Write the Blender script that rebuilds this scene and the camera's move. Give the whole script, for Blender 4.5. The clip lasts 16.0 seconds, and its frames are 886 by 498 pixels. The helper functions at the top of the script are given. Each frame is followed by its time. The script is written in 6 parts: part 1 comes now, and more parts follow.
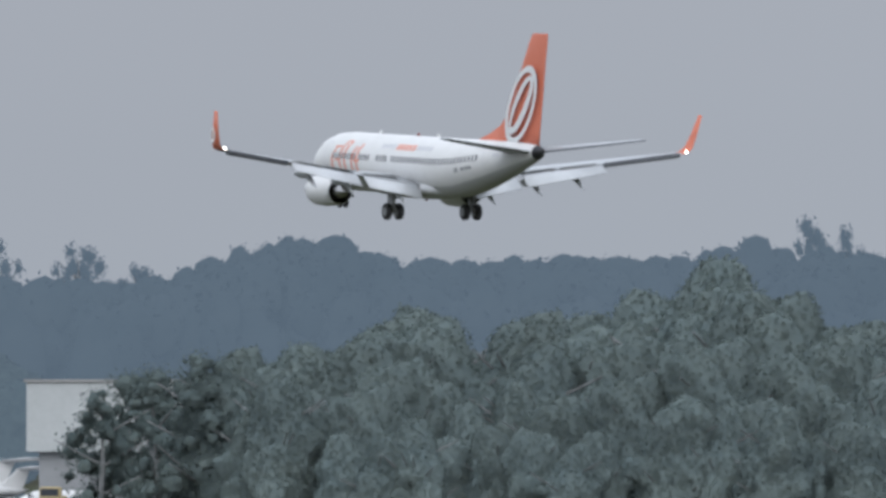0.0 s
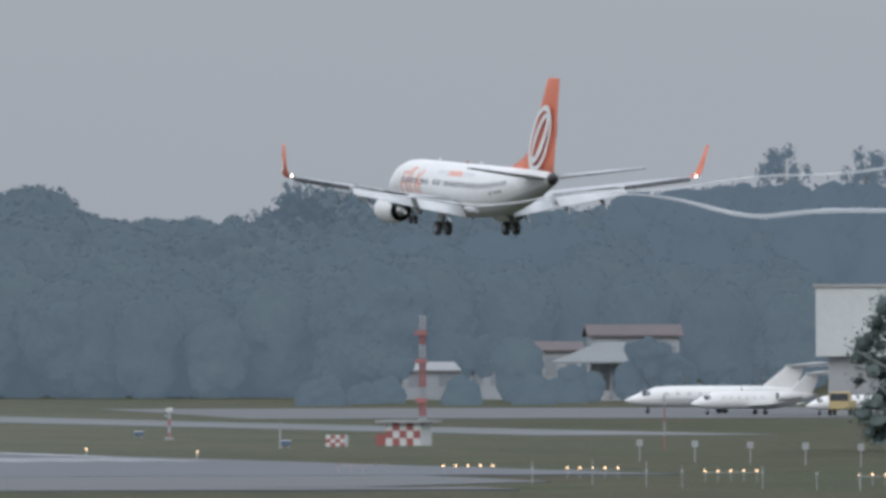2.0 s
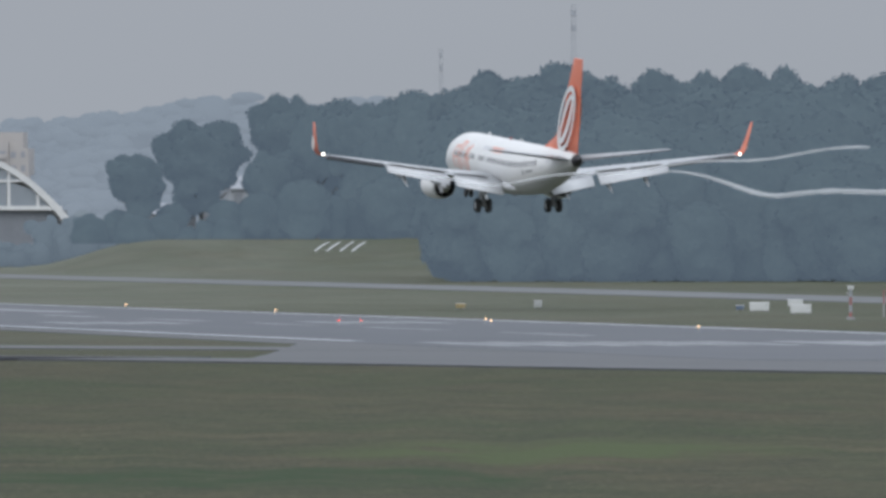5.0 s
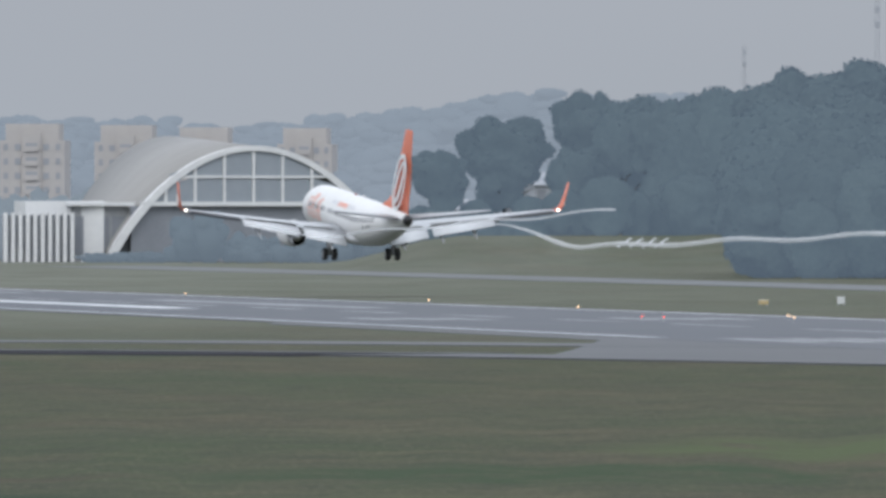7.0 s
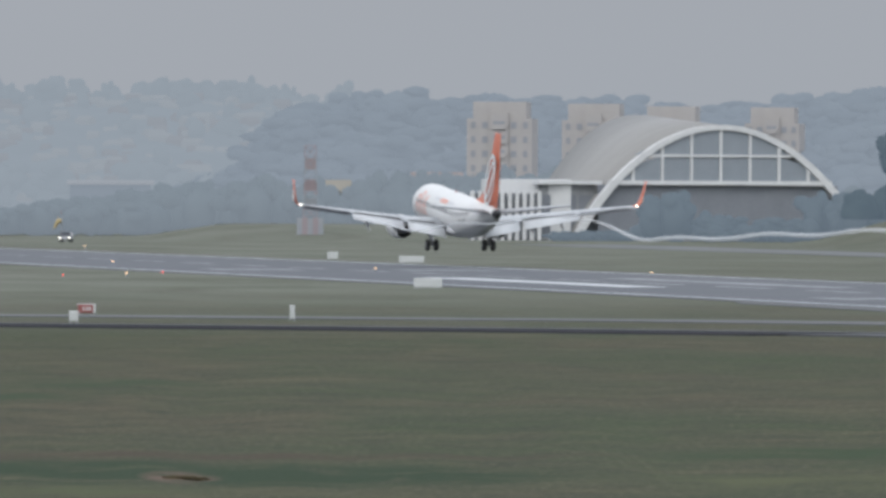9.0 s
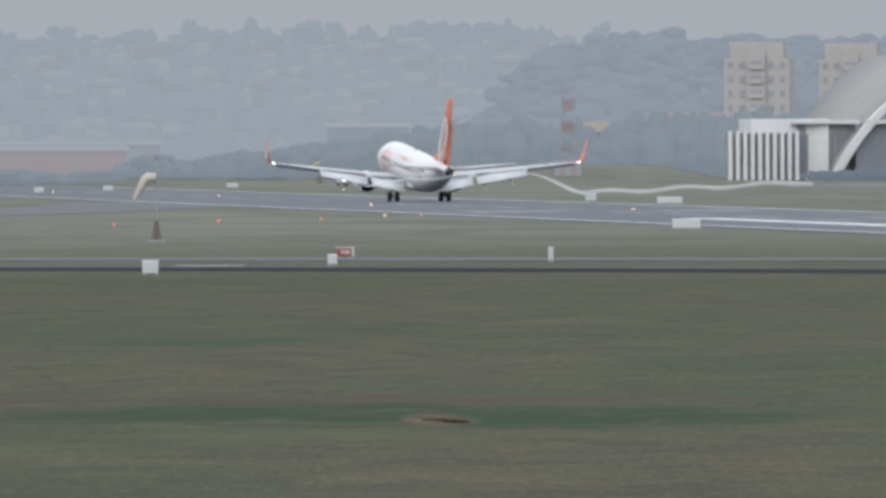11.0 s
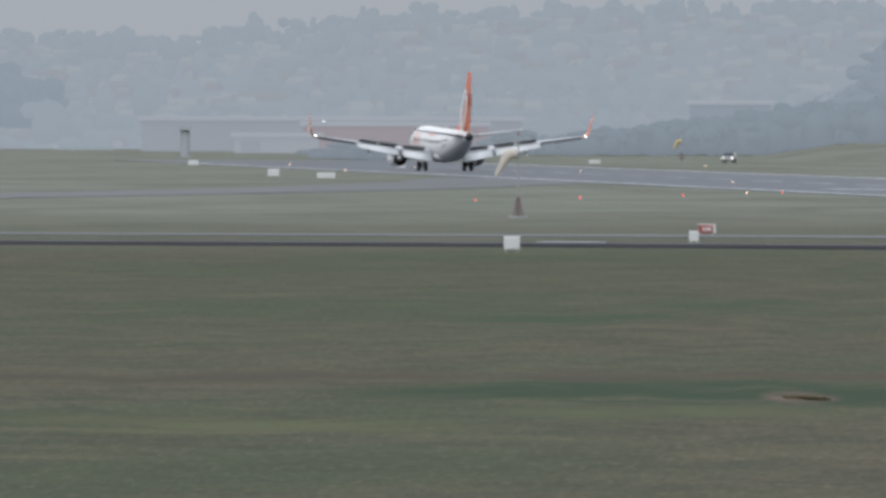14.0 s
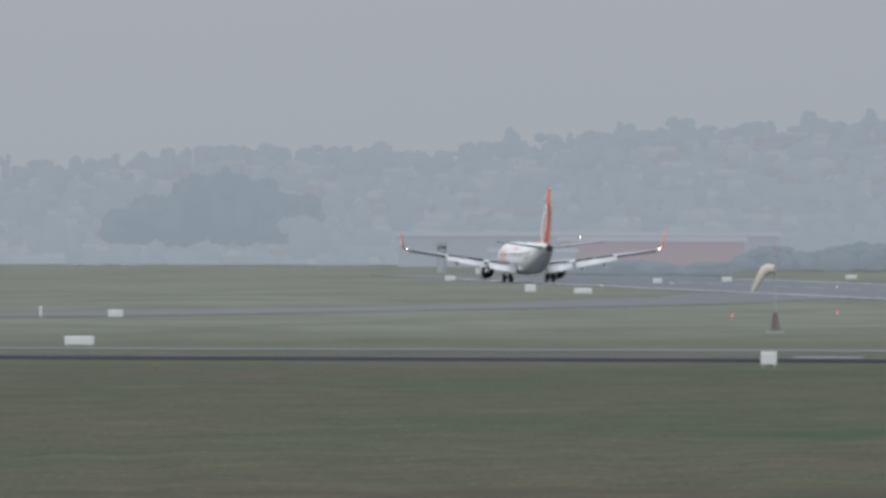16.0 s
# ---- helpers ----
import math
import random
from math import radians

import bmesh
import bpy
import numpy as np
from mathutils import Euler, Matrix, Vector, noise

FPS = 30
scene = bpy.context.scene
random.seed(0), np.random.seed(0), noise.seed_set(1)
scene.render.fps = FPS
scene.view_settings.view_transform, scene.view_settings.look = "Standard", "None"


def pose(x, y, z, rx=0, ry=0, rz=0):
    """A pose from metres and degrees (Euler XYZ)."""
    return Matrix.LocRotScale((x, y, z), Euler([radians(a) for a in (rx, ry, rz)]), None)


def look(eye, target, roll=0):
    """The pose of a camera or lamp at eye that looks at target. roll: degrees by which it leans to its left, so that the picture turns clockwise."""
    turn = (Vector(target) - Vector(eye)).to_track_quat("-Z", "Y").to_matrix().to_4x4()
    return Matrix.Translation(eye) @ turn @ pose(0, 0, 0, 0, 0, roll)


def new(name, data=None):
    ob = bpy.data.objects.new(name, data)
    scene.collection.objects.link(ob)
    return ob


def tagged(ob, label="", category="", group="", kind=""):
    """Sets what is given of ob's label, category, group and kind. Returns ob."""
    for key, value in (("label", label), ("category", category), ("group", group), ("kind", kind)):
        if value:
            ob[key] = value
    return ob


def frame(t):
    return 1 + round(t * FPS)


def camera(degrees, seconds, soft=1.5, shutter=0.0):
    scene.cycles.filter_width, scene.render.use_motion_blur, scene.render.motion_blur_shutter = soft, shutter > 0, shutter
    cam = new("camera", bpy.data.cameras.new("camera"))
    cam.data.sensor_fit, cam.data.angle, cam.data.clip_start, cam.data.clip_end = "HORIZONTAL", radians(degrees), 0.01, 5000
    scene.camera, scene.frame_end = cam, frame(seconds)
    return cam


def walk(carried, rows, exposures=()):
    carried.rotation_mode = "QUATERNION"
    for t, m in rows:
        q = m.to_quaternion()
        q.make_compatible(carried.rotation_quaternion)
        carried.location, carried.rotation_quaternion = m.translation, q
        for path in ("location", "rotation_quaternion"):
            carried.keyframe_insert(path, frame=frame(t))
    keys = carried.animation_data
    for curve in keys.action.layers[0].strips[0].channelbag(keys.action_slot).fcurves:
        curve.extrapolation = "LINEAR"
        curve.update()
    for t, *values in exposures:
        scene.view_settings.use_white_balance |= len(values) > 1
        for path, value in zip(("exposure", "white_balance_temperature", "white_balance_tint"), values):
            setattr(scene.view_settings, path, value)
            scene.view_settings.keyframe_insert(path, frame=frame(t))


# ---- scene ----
EYE = Vector((0.0, 0.0, 6.74))
CAMERA = [(0, 20.443, 0.672, 0.03), (0.5, 19.617, 0.346, 0.11), (1, 18.772, 0.389, 0.11),
          (1.5, 18.078, 0.335, -0.10), (2, 17.591, 0.330, -0.13), (2.5, 17.538, 0.218, 0.01),
          (3, 16.567, 0.308, -0.00), (3.5, 15.851, 0.085, -0.08), (4, 15.452, 0.406, -0.16),
          (4.5, 14.455, 0.090, 0.13), (4.7, 14.294, -0.036, 0.05), (6.8, 13.177, -0.112, -0.03),
          (7, 13.031, -0.101, 0.01), (7.5, 12.610, -0.069, 0.22), (8, 11.914, -0.123, -0.00),
          (8.2, 11.751, -0.151, 0.03), (10.3, 10.858, -0.281, 0.30), (10.5, 10.738, -0.385, 0.14),
          (11, 10.410, -0.394, -0.17), (11.5, 9.936, -0.218, -0.08), (12, 9.835, -0.217, -0.02),
          (12.5, 9.637, -0.265, -0.24), (13, 9.422, -0.189, -0.21), (13.5, 9.413, -0.326, -0.13),
          (14, 9.103, -0.478, 0.11), (14.5, 8.862, -0.360, 0.14), (15, 9.049, -0.298, 0.02),
          (15.5, 8.293, -0.200, -0.13), (16, 8.174, -0.062, 0.07)]


def aim(bearing, tilt):
    b, e = radians(bearing), radians(tilt)
    return Vector((math.sin(b) * math.cos(e), math.cos(b) * math.cos(e), math.sin(e)))


cam = camera(3.2025, 16.0, soft=3.4)
walk(cam, [(t, look(EYE, EYE + 100 * aim(b, e), roll)) for t, b, e, roll in CAMERA],
     [(0, 0.06, 6100, 10), (2, 0.06, 6200, 10), (3, 0.03, 6200, 10), (4, 0.13, 6200, 10), (4.5, 0.01, 6200, 10), (4.7, 0.01, 6200, 10),
      (6.8, 0.16, 6200, 10), (7, 0.16, 6200, 10), (8, 0.06, 6250, 10), (10.5, 0.12, 6350, 10), (11, 0.15, 6350, 10), (13, 0.12, 6330, 10), (13.5, 0.04, 6330, 10), (14, 0.14, 6330, 10), (14.5, 0.22, 6320, 10), (15.5, 0.18, 6300, 10), (16, 0.08, 6300, 10)])

# ---- world, sun, exposure ----
SUN_ELEVATION, SUN_TURN = 36.0, 205.0
world = bpy.data.worlds.new("overcast_sky")
scene.world = world
world.use_nodes = True
wn, wl = world.node_tree.nodes, world.node_tree.links
wn.clear()
w_out = wn.new("ShaderNodeOutputWorld")
w_sky = wn.new("ShaderNodeTexSky")
w_sky.sky_type, w_sky.sun_disc = "NISHITA", False
w_sky.sun_elevation, w_sky.sun_rotation = radians(SUN_ELEVATION), radians(SUN_TURN)
w_sky.dust_density, w_sky.air_density = 6.0, 1.0
w_bg1 = wn.new("ShaderNodeBackground")
w_bg1.inputs["Strength"].default_value = 0.008
wl.new(w_sky.outputs[0], w_bg1.inputs["Color"])
# cloud deck: brighter overhead than along the horizon
w_tc = wn.new("ShaderNodeTexCoord")
w_sep = wn.new("ShaderNodeSeparateXYZ")
wl.new(w_tc.outputs["Generated"], w_sep.inputs[0])
w_ramp = wn.new("ShaderNodeValToRGB")
w_ramp.color_ramp.elements[0].position = 0.0
w_ramp.color_ramp.elements[0].color = (0.345, 0.366, 0.394, 1)
w_ramp.color_ramp.elements[1].position = 1.0
w_ramp.color_ramp.elements[1].color = (0.98, 1.02, 1.09, 1)
w_mid = w_ramp.color_ramp.elements.new(0.03)
w_mid.color = (0.385, 0.398, 0.425, 1)
for w_pos, w_col in ((0.05, (0.74, 0.76, 0.80)), (0.10, (1.06, 1.09, 1.14)), (0.35, (1.06, 1.10, 1.17))):
    w_el = w_ramp.color_ramp.elements.new(w_pos)
    w_el.color = (*w_col, 1)
wl.new(w_sep.outputs["Z"], w_ramp.inputs[0])
w_cloud = wn.new("ShaderNodeTexNoise")
w_cloud.inputs["Scale"].default_value = 6.0
w_map = wn.new("ShaderNodeMapping")
w_map.inputs["Scale"].default_value = (1, 1, 5)
wl.new(w_tc.outputs["Generated"], w_map.inputs["Vector"])
wl.new(w_map.outputs[0], w_cloud.inputs["Vector"])
w_var = wn.new("ShaderNodeMapRange")
w_var.inputs["To Min"].default_value, w_var.inputs["To Max"].default_value = 0.93, 1.07
wl.new(w_cloud.outputs["Fac"], w_var.inputs["Value"])
w_bg2 = wn.new("ShaderNodeBackground")
wl.new(w_ramp.outputs["Color"], w_bg2.inputs["Color"])
wl.new(w_var.outputs[0], w_bg2.inputs["Strength"])
w_add = wn.new("ShaderNodeAddShader")
wl.new(w_bg1.outputs[0], w_add.inputs[0])
wl.new(w_bg2.outputs[0], w_add.inputs[1])
wl.new(w_add.outputs[0], w_out.inputs["Surface"])
sun = new("sun", bpy.data.lights.new("sun", "SUN"))
sun.data.energy, sun.data.angle, sun.data.color = 1.0, radians(40), (1.0, 0.97, 0.92)
sd = Vector((math.sin(radians(SUN_TURN)) * math.cos(radians(SUN_ELEVATION)), math.cos(radians(SUN_TURN)) * math.cos(radians(SUN_ELEVATION)), math.sin(radians(SUN_ELEVATION))))
sun.matrix_world = look(sd * 200, (0, 0, 0))
scene.view_settings.exposure = 0.0


# ---- materials ----
def material(name, c1, c2=None, scale=1.0, rough=0.7, metal=0.0, bump=0.0, stretch=(1, 1, 1), fine=8.0, spread=0.0, glow=0.0, glow_colour=None, coat=0.0, world_space=False, leafy=False, shine=0.5):
    """Two colours mixed by coarse and fine noise; spread varies the brightness from object to object."""
    m = bpy.data.materials.new(name)
    m.use_nodes = True
    n, l = m.node_tree.nodes, m.node_tree.links
    b = n["Principled BSDF"]
    b.inputs["Roughness"].default_value, b.inputs["Metallic"].default_value = rough, metal
    b.inputs["Coat Weight"].default_value = coat
    b.inputs["Specular IOR Level"].default_value = 0.0 if glow and world_space else shine
    c2 = c2 or tuple(0.85 * c for c in c1)
    if world_space:
        src = n.new("ShaderNodeNewGeometry").outputs["Position"]
    else:
        src = n.new("ShaderNodeTexCoord").outputs["Object"]
    mp = n.new("ShaderNodeMapping")
    mp.inputs["Scale"].default_value = stretch
    l.new(src, mp.inputs["Vector"])
    t1, t2 = n.new("ShaderNodeTexNoise"), n.new("ShaderNodeTexNoise")
    t1.inputs["Scale"].default_value, t1.inputs["Detail"].default_value = scale, 4
    t2.inputs["Scale"].default_value, t2.inputs["Detail"].default_value = scale * fine, 3
    l.new(mp.outputs[0], t1.inputs["Vector"])
    l.new(mp.outputs[0], t2.inputs["Vector"])
    av = n.new("ShaderNodeMix")
    av.inputs["Factor"].default_value = 0.4
    l.new(t1.outputs["Fac"], av.inputs["A"])
    l.new(t2.outputs["Fac"], av.inputs["B"])
    st = n.new("ShaderNodeMapRange")
    st.inputs["From Min"].default_value, st.inputs["From Max"].default_value = 0.35, 0.65
    l.new(av.outputs["Result"], st.inputs["Value"])
    mx = n.new("ShaderNodeMix")
    mx.data_type = "RGBA"
    mx.inputs["A"].default_value, mx.inputs["B"].default_value = (*c1, 1), (*c2, 1)
    l.new(st.outputs[0], mx.inputs["Factor"])
    col = mx.outputs["Result"]
    if spread:
        info = n.new("ShaderNodeObjectInfo")
        mr = n.new("ShaderNodeMapRange")
        mr.inputs["To Min"].default_value, mr.inputs["To Max"].default_value = 1 - spread, 1 + spread
        l.new(info.outputs["Random"], mr.inputs["Value"])
        hsv = n.new("ShaderNodeHueSaturation")
        l.new(mr.outputs[0], hsv.inputs["Value"])
        l.new(col, hsv.inputs["Color"])
        col = hsv.outputs["Color"]
    l.new(col, b.inputs["Base Color"])
    if leafy:
        # leaves let half of the light through
        isl = n.new("ShaderNodeNewGeometry")
        ir = n.new("ShaderNodeMapRange")
        ir.inputs["To Min"].default_value, ir.inputs["To Max"].default_value = 0.90, 1.10
        l.new(isl.outputs["Random Per Island"], ir.inputs["Value"])
        ih = n.new("ShaderNodeHueSaturation")
        l.new(ir.outputs[0], ih.inputs["Value"])
        l.new(col, ih.inputs["Color"])
        col = ih.outputs["Color"]
        l.new(col, b.inputs["Base Color"])
        tr = n.new("ShaderNodeBsdfTranslucent")
        l.new(col, tr.inputs["Color"])
        both = n.new("ShaderNodeMixShader")
        both.inputs["Fac"].default_value = 0.5
        l.new(b.outputs[0], both.inputs[1])
        l.new(tr.outputs[0], both.inputs[2])
        l.new(both.outputs[0], n["Material Output"].inputs["Surface"])
    if bump:
        bp = n.new("ShaderNodeBump")
        bp.inputs["Strength"].default_value, bp.inputs["Distance"].default_value = 0.6, bump
        l.new(t2.outputs["Fac"], bp.inputs["Height"])
        l.new(bp.outputs[0], b.inputs["Normal"])
    if glow:
        b.inputs["Emission Strength"].default_value = glow
        if glow_colour:
            b.inputs["Emission Color"].default_value = (*glow_colour, 1)
        else:
            l.new(col, b.inputs["Emission Color"])
    return m


M_WHITE = material("white_paint", (0.68, 0.685, 0.685), (0.615, 0.62, 0.62), 0.6, 0.5, shine=0.25)
M_BELLY = material("grey_belly_paint", (0.50, 0.515, 0.53), (0.45, 0.465, 0.48), 0.6, 0.4)
M_ORANGE = material("orange_paint", (0.61, 0.18, 0.105), (0.55, 0.155, 0.09), 0.6, 0.5, shine=0.25)
M_WING = material("wing_grey_paint", (0.40, 0.42, 0.44), (0.33, 0.35, 0.37), 0.7, 0.4)
# dark tone for rear edges; on the wing it paints the underside's shade
M_WINGDARK = material("dark_trailing_edge", (0.06, 0.068, 0.08), (0.045, 0.05, 0.06), 0.7, 0.5)
M_FLAP = material("pale_flap_paint", (0.54, 0.56, 0.58), (0.46, 0.48, 0.50), 0.8, 0.4)
M_METAL = material("bare_metal", (0.5, 0.5, 0.5), (0.4, 0.4, 0.4), 1.0, 0.3, metal=0.9)
M_DARK = material("sooty_dark_metal", (0.03, 0.032, 0.036), (0.05, 0.05, 0.055), 1.5, 0.5, metal=0.4)
M_TYRE = material("black_rubber", (0.025, 0.026, 0.028), (0.04, 0.04, 0.042), 3.0, 0.8)
M_GLASS = material("dark_window_glass", (0.03, 0.035, 0.045), (0.05, 0.055, 0.065), 1.0, 0.12)
M_LAMP = material("white_lamp", (1, 1, 0.95), (1, 1, 0.95), 1.0, 0.4, glow=6.0, glow_colour=(1.0, 0.93, 0.8))
M_REDLAMP = material("red_lamp", (0.9, 0.05, 0.03), (0.9, 0.05, 0.03), 1.0, 0.4, glow=1.4, glow_colour=(1.0, 0.09, 0.05))
M_WARMLAMP = material("warm_lamp", (1, 0.8, 0.5), (1, 0.8, 0.5), 1.0, 0.4, glow=2.2, glow_colour=(1.0, 0.55, 0.26))
M_LOGO = material("pale_orange_decal", (0.70, 0.31, 0.23), (0.64, 0.27, 0.20), 0.8, 0.5, shine=0.25)
M_GREYDECAL = material("pale_grey_decal", (0.5, 0.51, 0.54), (0.46, 0.47, 0.5), 0.8, 0.4)
M_BARK = material("grey_bark", (0.22, 0.225, 0.23), (0.16, 0.165, 0.17), 0.8, 0.9, bump=0.05)
# the distance, from the wood behind the runway on, has haze painted as glow
M_LEAF = material("haze_glow_forest_leaves", (0.026, 0.036, 0.034), (0.040, 0.052, 0.047), 0.25, 0.9, spread=0.1, glow=1.0, glow_colour=(0.080, 0.106, 0.135), shine=0.0)
# haze is put into the near clump's pale blue-grey leaf colour
M_LEAF_NEAR = material("hazed_eucalyptus_leaves", (0.128, 0.164, 0.160), (0.166, 0.200, 0.184), 0.22, 0.8, spread=0.08, leafy=True, shine=0.05)
M_INNER = material("haze_glow_inner_leaves", (0.024, 0.033, 0.031), (0.034, 0.045, 0.041), 0.25, 0.9, spread=0.1, glow=1.0, glow_colour=(0.080, 0.106, 0.135), shine=0.0)
# inner leaves of the near clump carry the same painted haze
M_INNER_NEAR = material("hazed_inner_eucalyptus_leaves", (0.106, 0.136, 0.138), (0.140, 0.170, 0.162), 0.22, 0.9, spread=0.08, shine=0.0)
# ridge, hills, bushes and far trees emit a flat tone, painted haze
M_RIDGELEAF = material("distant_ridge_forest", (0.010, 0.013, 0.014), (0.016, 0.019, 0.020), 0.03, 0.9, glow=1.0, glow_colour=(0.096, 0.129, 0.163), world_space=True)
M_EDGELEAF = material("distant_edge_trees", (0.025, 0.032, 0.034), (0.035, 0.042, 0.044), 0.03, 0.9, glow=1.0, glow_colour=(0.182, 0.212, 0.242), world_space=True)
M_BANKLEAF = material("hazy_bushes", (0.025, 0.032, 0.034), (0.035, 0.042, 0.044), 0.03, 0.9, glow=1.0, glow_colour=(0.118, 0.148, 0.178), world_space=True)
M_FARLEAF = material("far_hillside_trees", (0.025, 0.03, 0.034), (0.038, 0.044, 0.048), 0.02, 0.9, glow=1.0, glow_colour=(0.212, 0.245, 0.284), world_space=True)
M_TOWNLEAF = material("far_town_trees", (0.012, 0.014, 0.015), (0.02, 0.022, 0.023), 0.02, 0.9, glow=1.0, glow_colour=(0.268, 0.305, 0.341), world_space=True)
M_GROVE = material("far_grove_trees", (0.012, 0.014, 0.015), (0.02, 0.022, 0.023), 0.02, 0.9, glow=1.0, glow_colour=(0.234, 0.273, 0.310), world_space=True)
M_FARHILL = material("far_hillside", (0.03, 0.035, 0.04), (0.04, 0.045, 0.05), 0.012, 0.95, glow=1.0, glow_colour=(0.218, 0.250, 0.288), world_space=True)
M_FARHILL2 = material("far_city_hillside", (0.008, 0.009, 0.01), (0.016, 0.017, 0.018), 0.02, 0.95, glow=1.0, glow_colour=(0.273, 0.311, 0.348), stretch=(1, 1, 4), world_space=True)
# haze is put into these wall, roof and window colours
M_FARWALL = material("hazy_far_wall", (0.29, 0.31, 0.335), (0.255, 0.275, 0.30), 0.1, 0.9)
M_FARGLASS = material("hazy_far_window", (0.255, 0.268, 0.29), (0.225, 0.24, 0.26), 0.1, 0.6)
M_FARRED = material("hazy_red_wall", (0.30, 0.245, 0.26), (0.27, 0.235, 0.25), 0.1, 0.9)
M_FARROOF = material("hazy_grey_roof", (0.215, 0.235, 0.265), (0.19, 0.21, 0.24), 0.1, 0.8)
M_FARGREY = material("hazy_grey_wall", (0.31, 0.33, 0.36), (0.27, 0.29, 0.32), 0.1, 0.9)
# distant sheds emit a little light that stands for haze
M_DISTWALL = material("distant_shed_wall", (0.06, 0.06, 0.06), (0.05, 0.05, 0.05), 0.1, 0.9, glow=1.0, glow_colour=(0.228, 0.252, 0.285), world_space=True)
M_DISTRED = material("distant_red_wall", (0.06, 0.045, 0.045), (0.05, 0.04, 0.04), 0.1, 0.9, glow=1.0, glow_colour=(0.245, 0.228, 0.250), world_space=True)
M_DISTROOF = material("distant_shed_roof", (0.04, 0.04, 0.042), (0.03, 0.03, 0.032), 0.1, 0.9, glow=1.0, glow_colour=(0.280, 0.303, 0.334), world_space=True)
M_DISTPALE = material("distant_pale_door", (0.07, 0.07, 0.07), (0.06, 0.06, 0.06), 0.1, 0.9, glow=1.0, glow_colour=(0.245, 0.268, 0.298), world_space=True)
# yellow greyed to put the haze into the wall colour
M_PALEYELLOW = material("hazed_yellow_render", (0.38, 0.345, 0.28), (0.34, 0.315, 0.26), 0.3, 0.9)
M_OCHRE = material("dull_ochre_tiles", (0.26, 0.245, 0.21), (0.23, 0.22, 0.19), 0.3, 0.85, shine=0.2)
M_ASPHALT = material("wet_asphalt", (0.038, 0.046, 0.060), (0.057, 0.065, 0.079), 0.02, 0.65, fine=6, world_space=True, stretch=(1, 0.35, 1), shine=0.4)
M_PALETAXI = material("pale_worn_concrete", (0.125, 0.135, 0.142), (0.095, 0.104, 0.110), 0.03, 0.75, fine=6, world_space=True, shine=0.3)
M_TAXI = material("worn_concrete", (0.058, 0.063, 0.070), (0.078, 0.083, 0.089), 0.03, 0.68, fine=6, world_space=True, shine=0.33)
M_KERB = material("dark_grass_edge", (0.044, 0.046, 0.053), (0.058, 0.060, 0.068), 0.05, 0.95, world_space=True, shine=0.0)
M_MARK = material("white_runway_paint", (0.30, 0.315, 0.33), (0.10, 0.11, 0.12), 0.06, 0.6, world_space=True)
M_AIM = material("fresh_white_runway_paint", (0.62, 0.64, 0.66), (0.45, 0.47, 0.49), 0.05, 0.6, world_space=True)
M_STRIPE = material("white_edge_paint", (0.52, 0.54, 0.56), (0.26, 0.28, 0.30), 0.04, 0.6, world_space=True)
M_WHITEBOX = material("white_marker_board", (0.49, 0.51, 0.51), (0.43, 0.45, 0.45), 0.8, 0.7)
M_RED = material("red_paint", (0.27, 0.085, 0.08), (0.22, 0.075, 0.07), 0.8, 0.6)
M_REDMUTE = material("muted_red_paint", (0.30, 0.12, 0.12), (0.25, 0.11, 0.11), 0.5, 0.7)
M_CONC = material("pale_concrete", (0.60, 0.61, 0.61), (0.53, 0.54, 0.55), 0.15, 0.8)
M_CONCDARK = material("grey_render", (0.28, 0.29, 0.30), (0.23, 0.24, 0.25), 0.15, 0.8)
# cream dimmed and greyed for the haze
M_CREAM = material("cream_facade_paint", (0.37, 0.352, 0.338), (0.335, 0.32, 0.31), 0.1, 0.85)
M_ROOF = material("weathered_roof_sheet", (0.285, 0.283, 0.276), (0.255, 0.253, 0.248), 0.12, 0.8, stretch=(1, 4, 1))
# house render and tile red are greyed, haze put into both colours
M_HOUSE = material("hazed_house_render", (0.30, 0.315, 0.33), (0.25, 0.265, 0.28), 0.3, 0.9)
M_TILE = material("red_clay_tiles", (0.122, 0.102, 0.106), (0.10, 0.088, 0.094), 0.3, 0.85)
# haze-paled grey for glazing, also painted where openings lie in shade
M_HOLE = material("hazed_glazing_and_shade", (0.20, 0.215, 0.24), (0.17, 0.185, 0.21), 0.3, 0.45)
# hangar glass made paler, haze put into its colour
M_PANE = material("hazed_hangar_glass", (0.25, 0.28, 0.31), (0.22, 0.25, 0.28), 0.3, 0.35)
M_PANEL = material("dulled_white_cladding", (0.44, 0.46, 0.46), (0.39, 0.41, 0.41), 0.3, 0.7)
M_RUST = material("dull_rusty_steel", (0.17, 0.14, 0.13), (0.13, 0.115, 0.11), 1.5, 0.8)
M_SPOILER = material("grey_spoiler_panel", (0.32, 0.33, 0.34), (0.27, 0.28, 0.29), 0.7, 0.6)
# clay roof colour with the haze put in
M_HAZEROOF = material("hazed_clay_roof", (0.25, 0.215, 0.205), (0.22, 0.195, 0.19), 0.3, 0.85)
M_CLOTH = material("pale_windsock_cloth", (0.46, 0.43, 0.38), (0.40, 0.37, 0.33), 1.2, 0.85)
M_POLE = material("galvanised_steel", (0.33, 0.34, 0.35), (0.27, 0.28, 0.29), 1.5, 0.55, metal=0.3)
M_YELLOW = material("yellow_paint", (0.40, 0.32, 0.15), (0.35, 0.28, 0.14), 0.8, 0.6)
M_BLUE = material("blue_board", (0.07, 0.11, 0.17), (0.06, 0.09, 0.15), 0.8, 0.6)


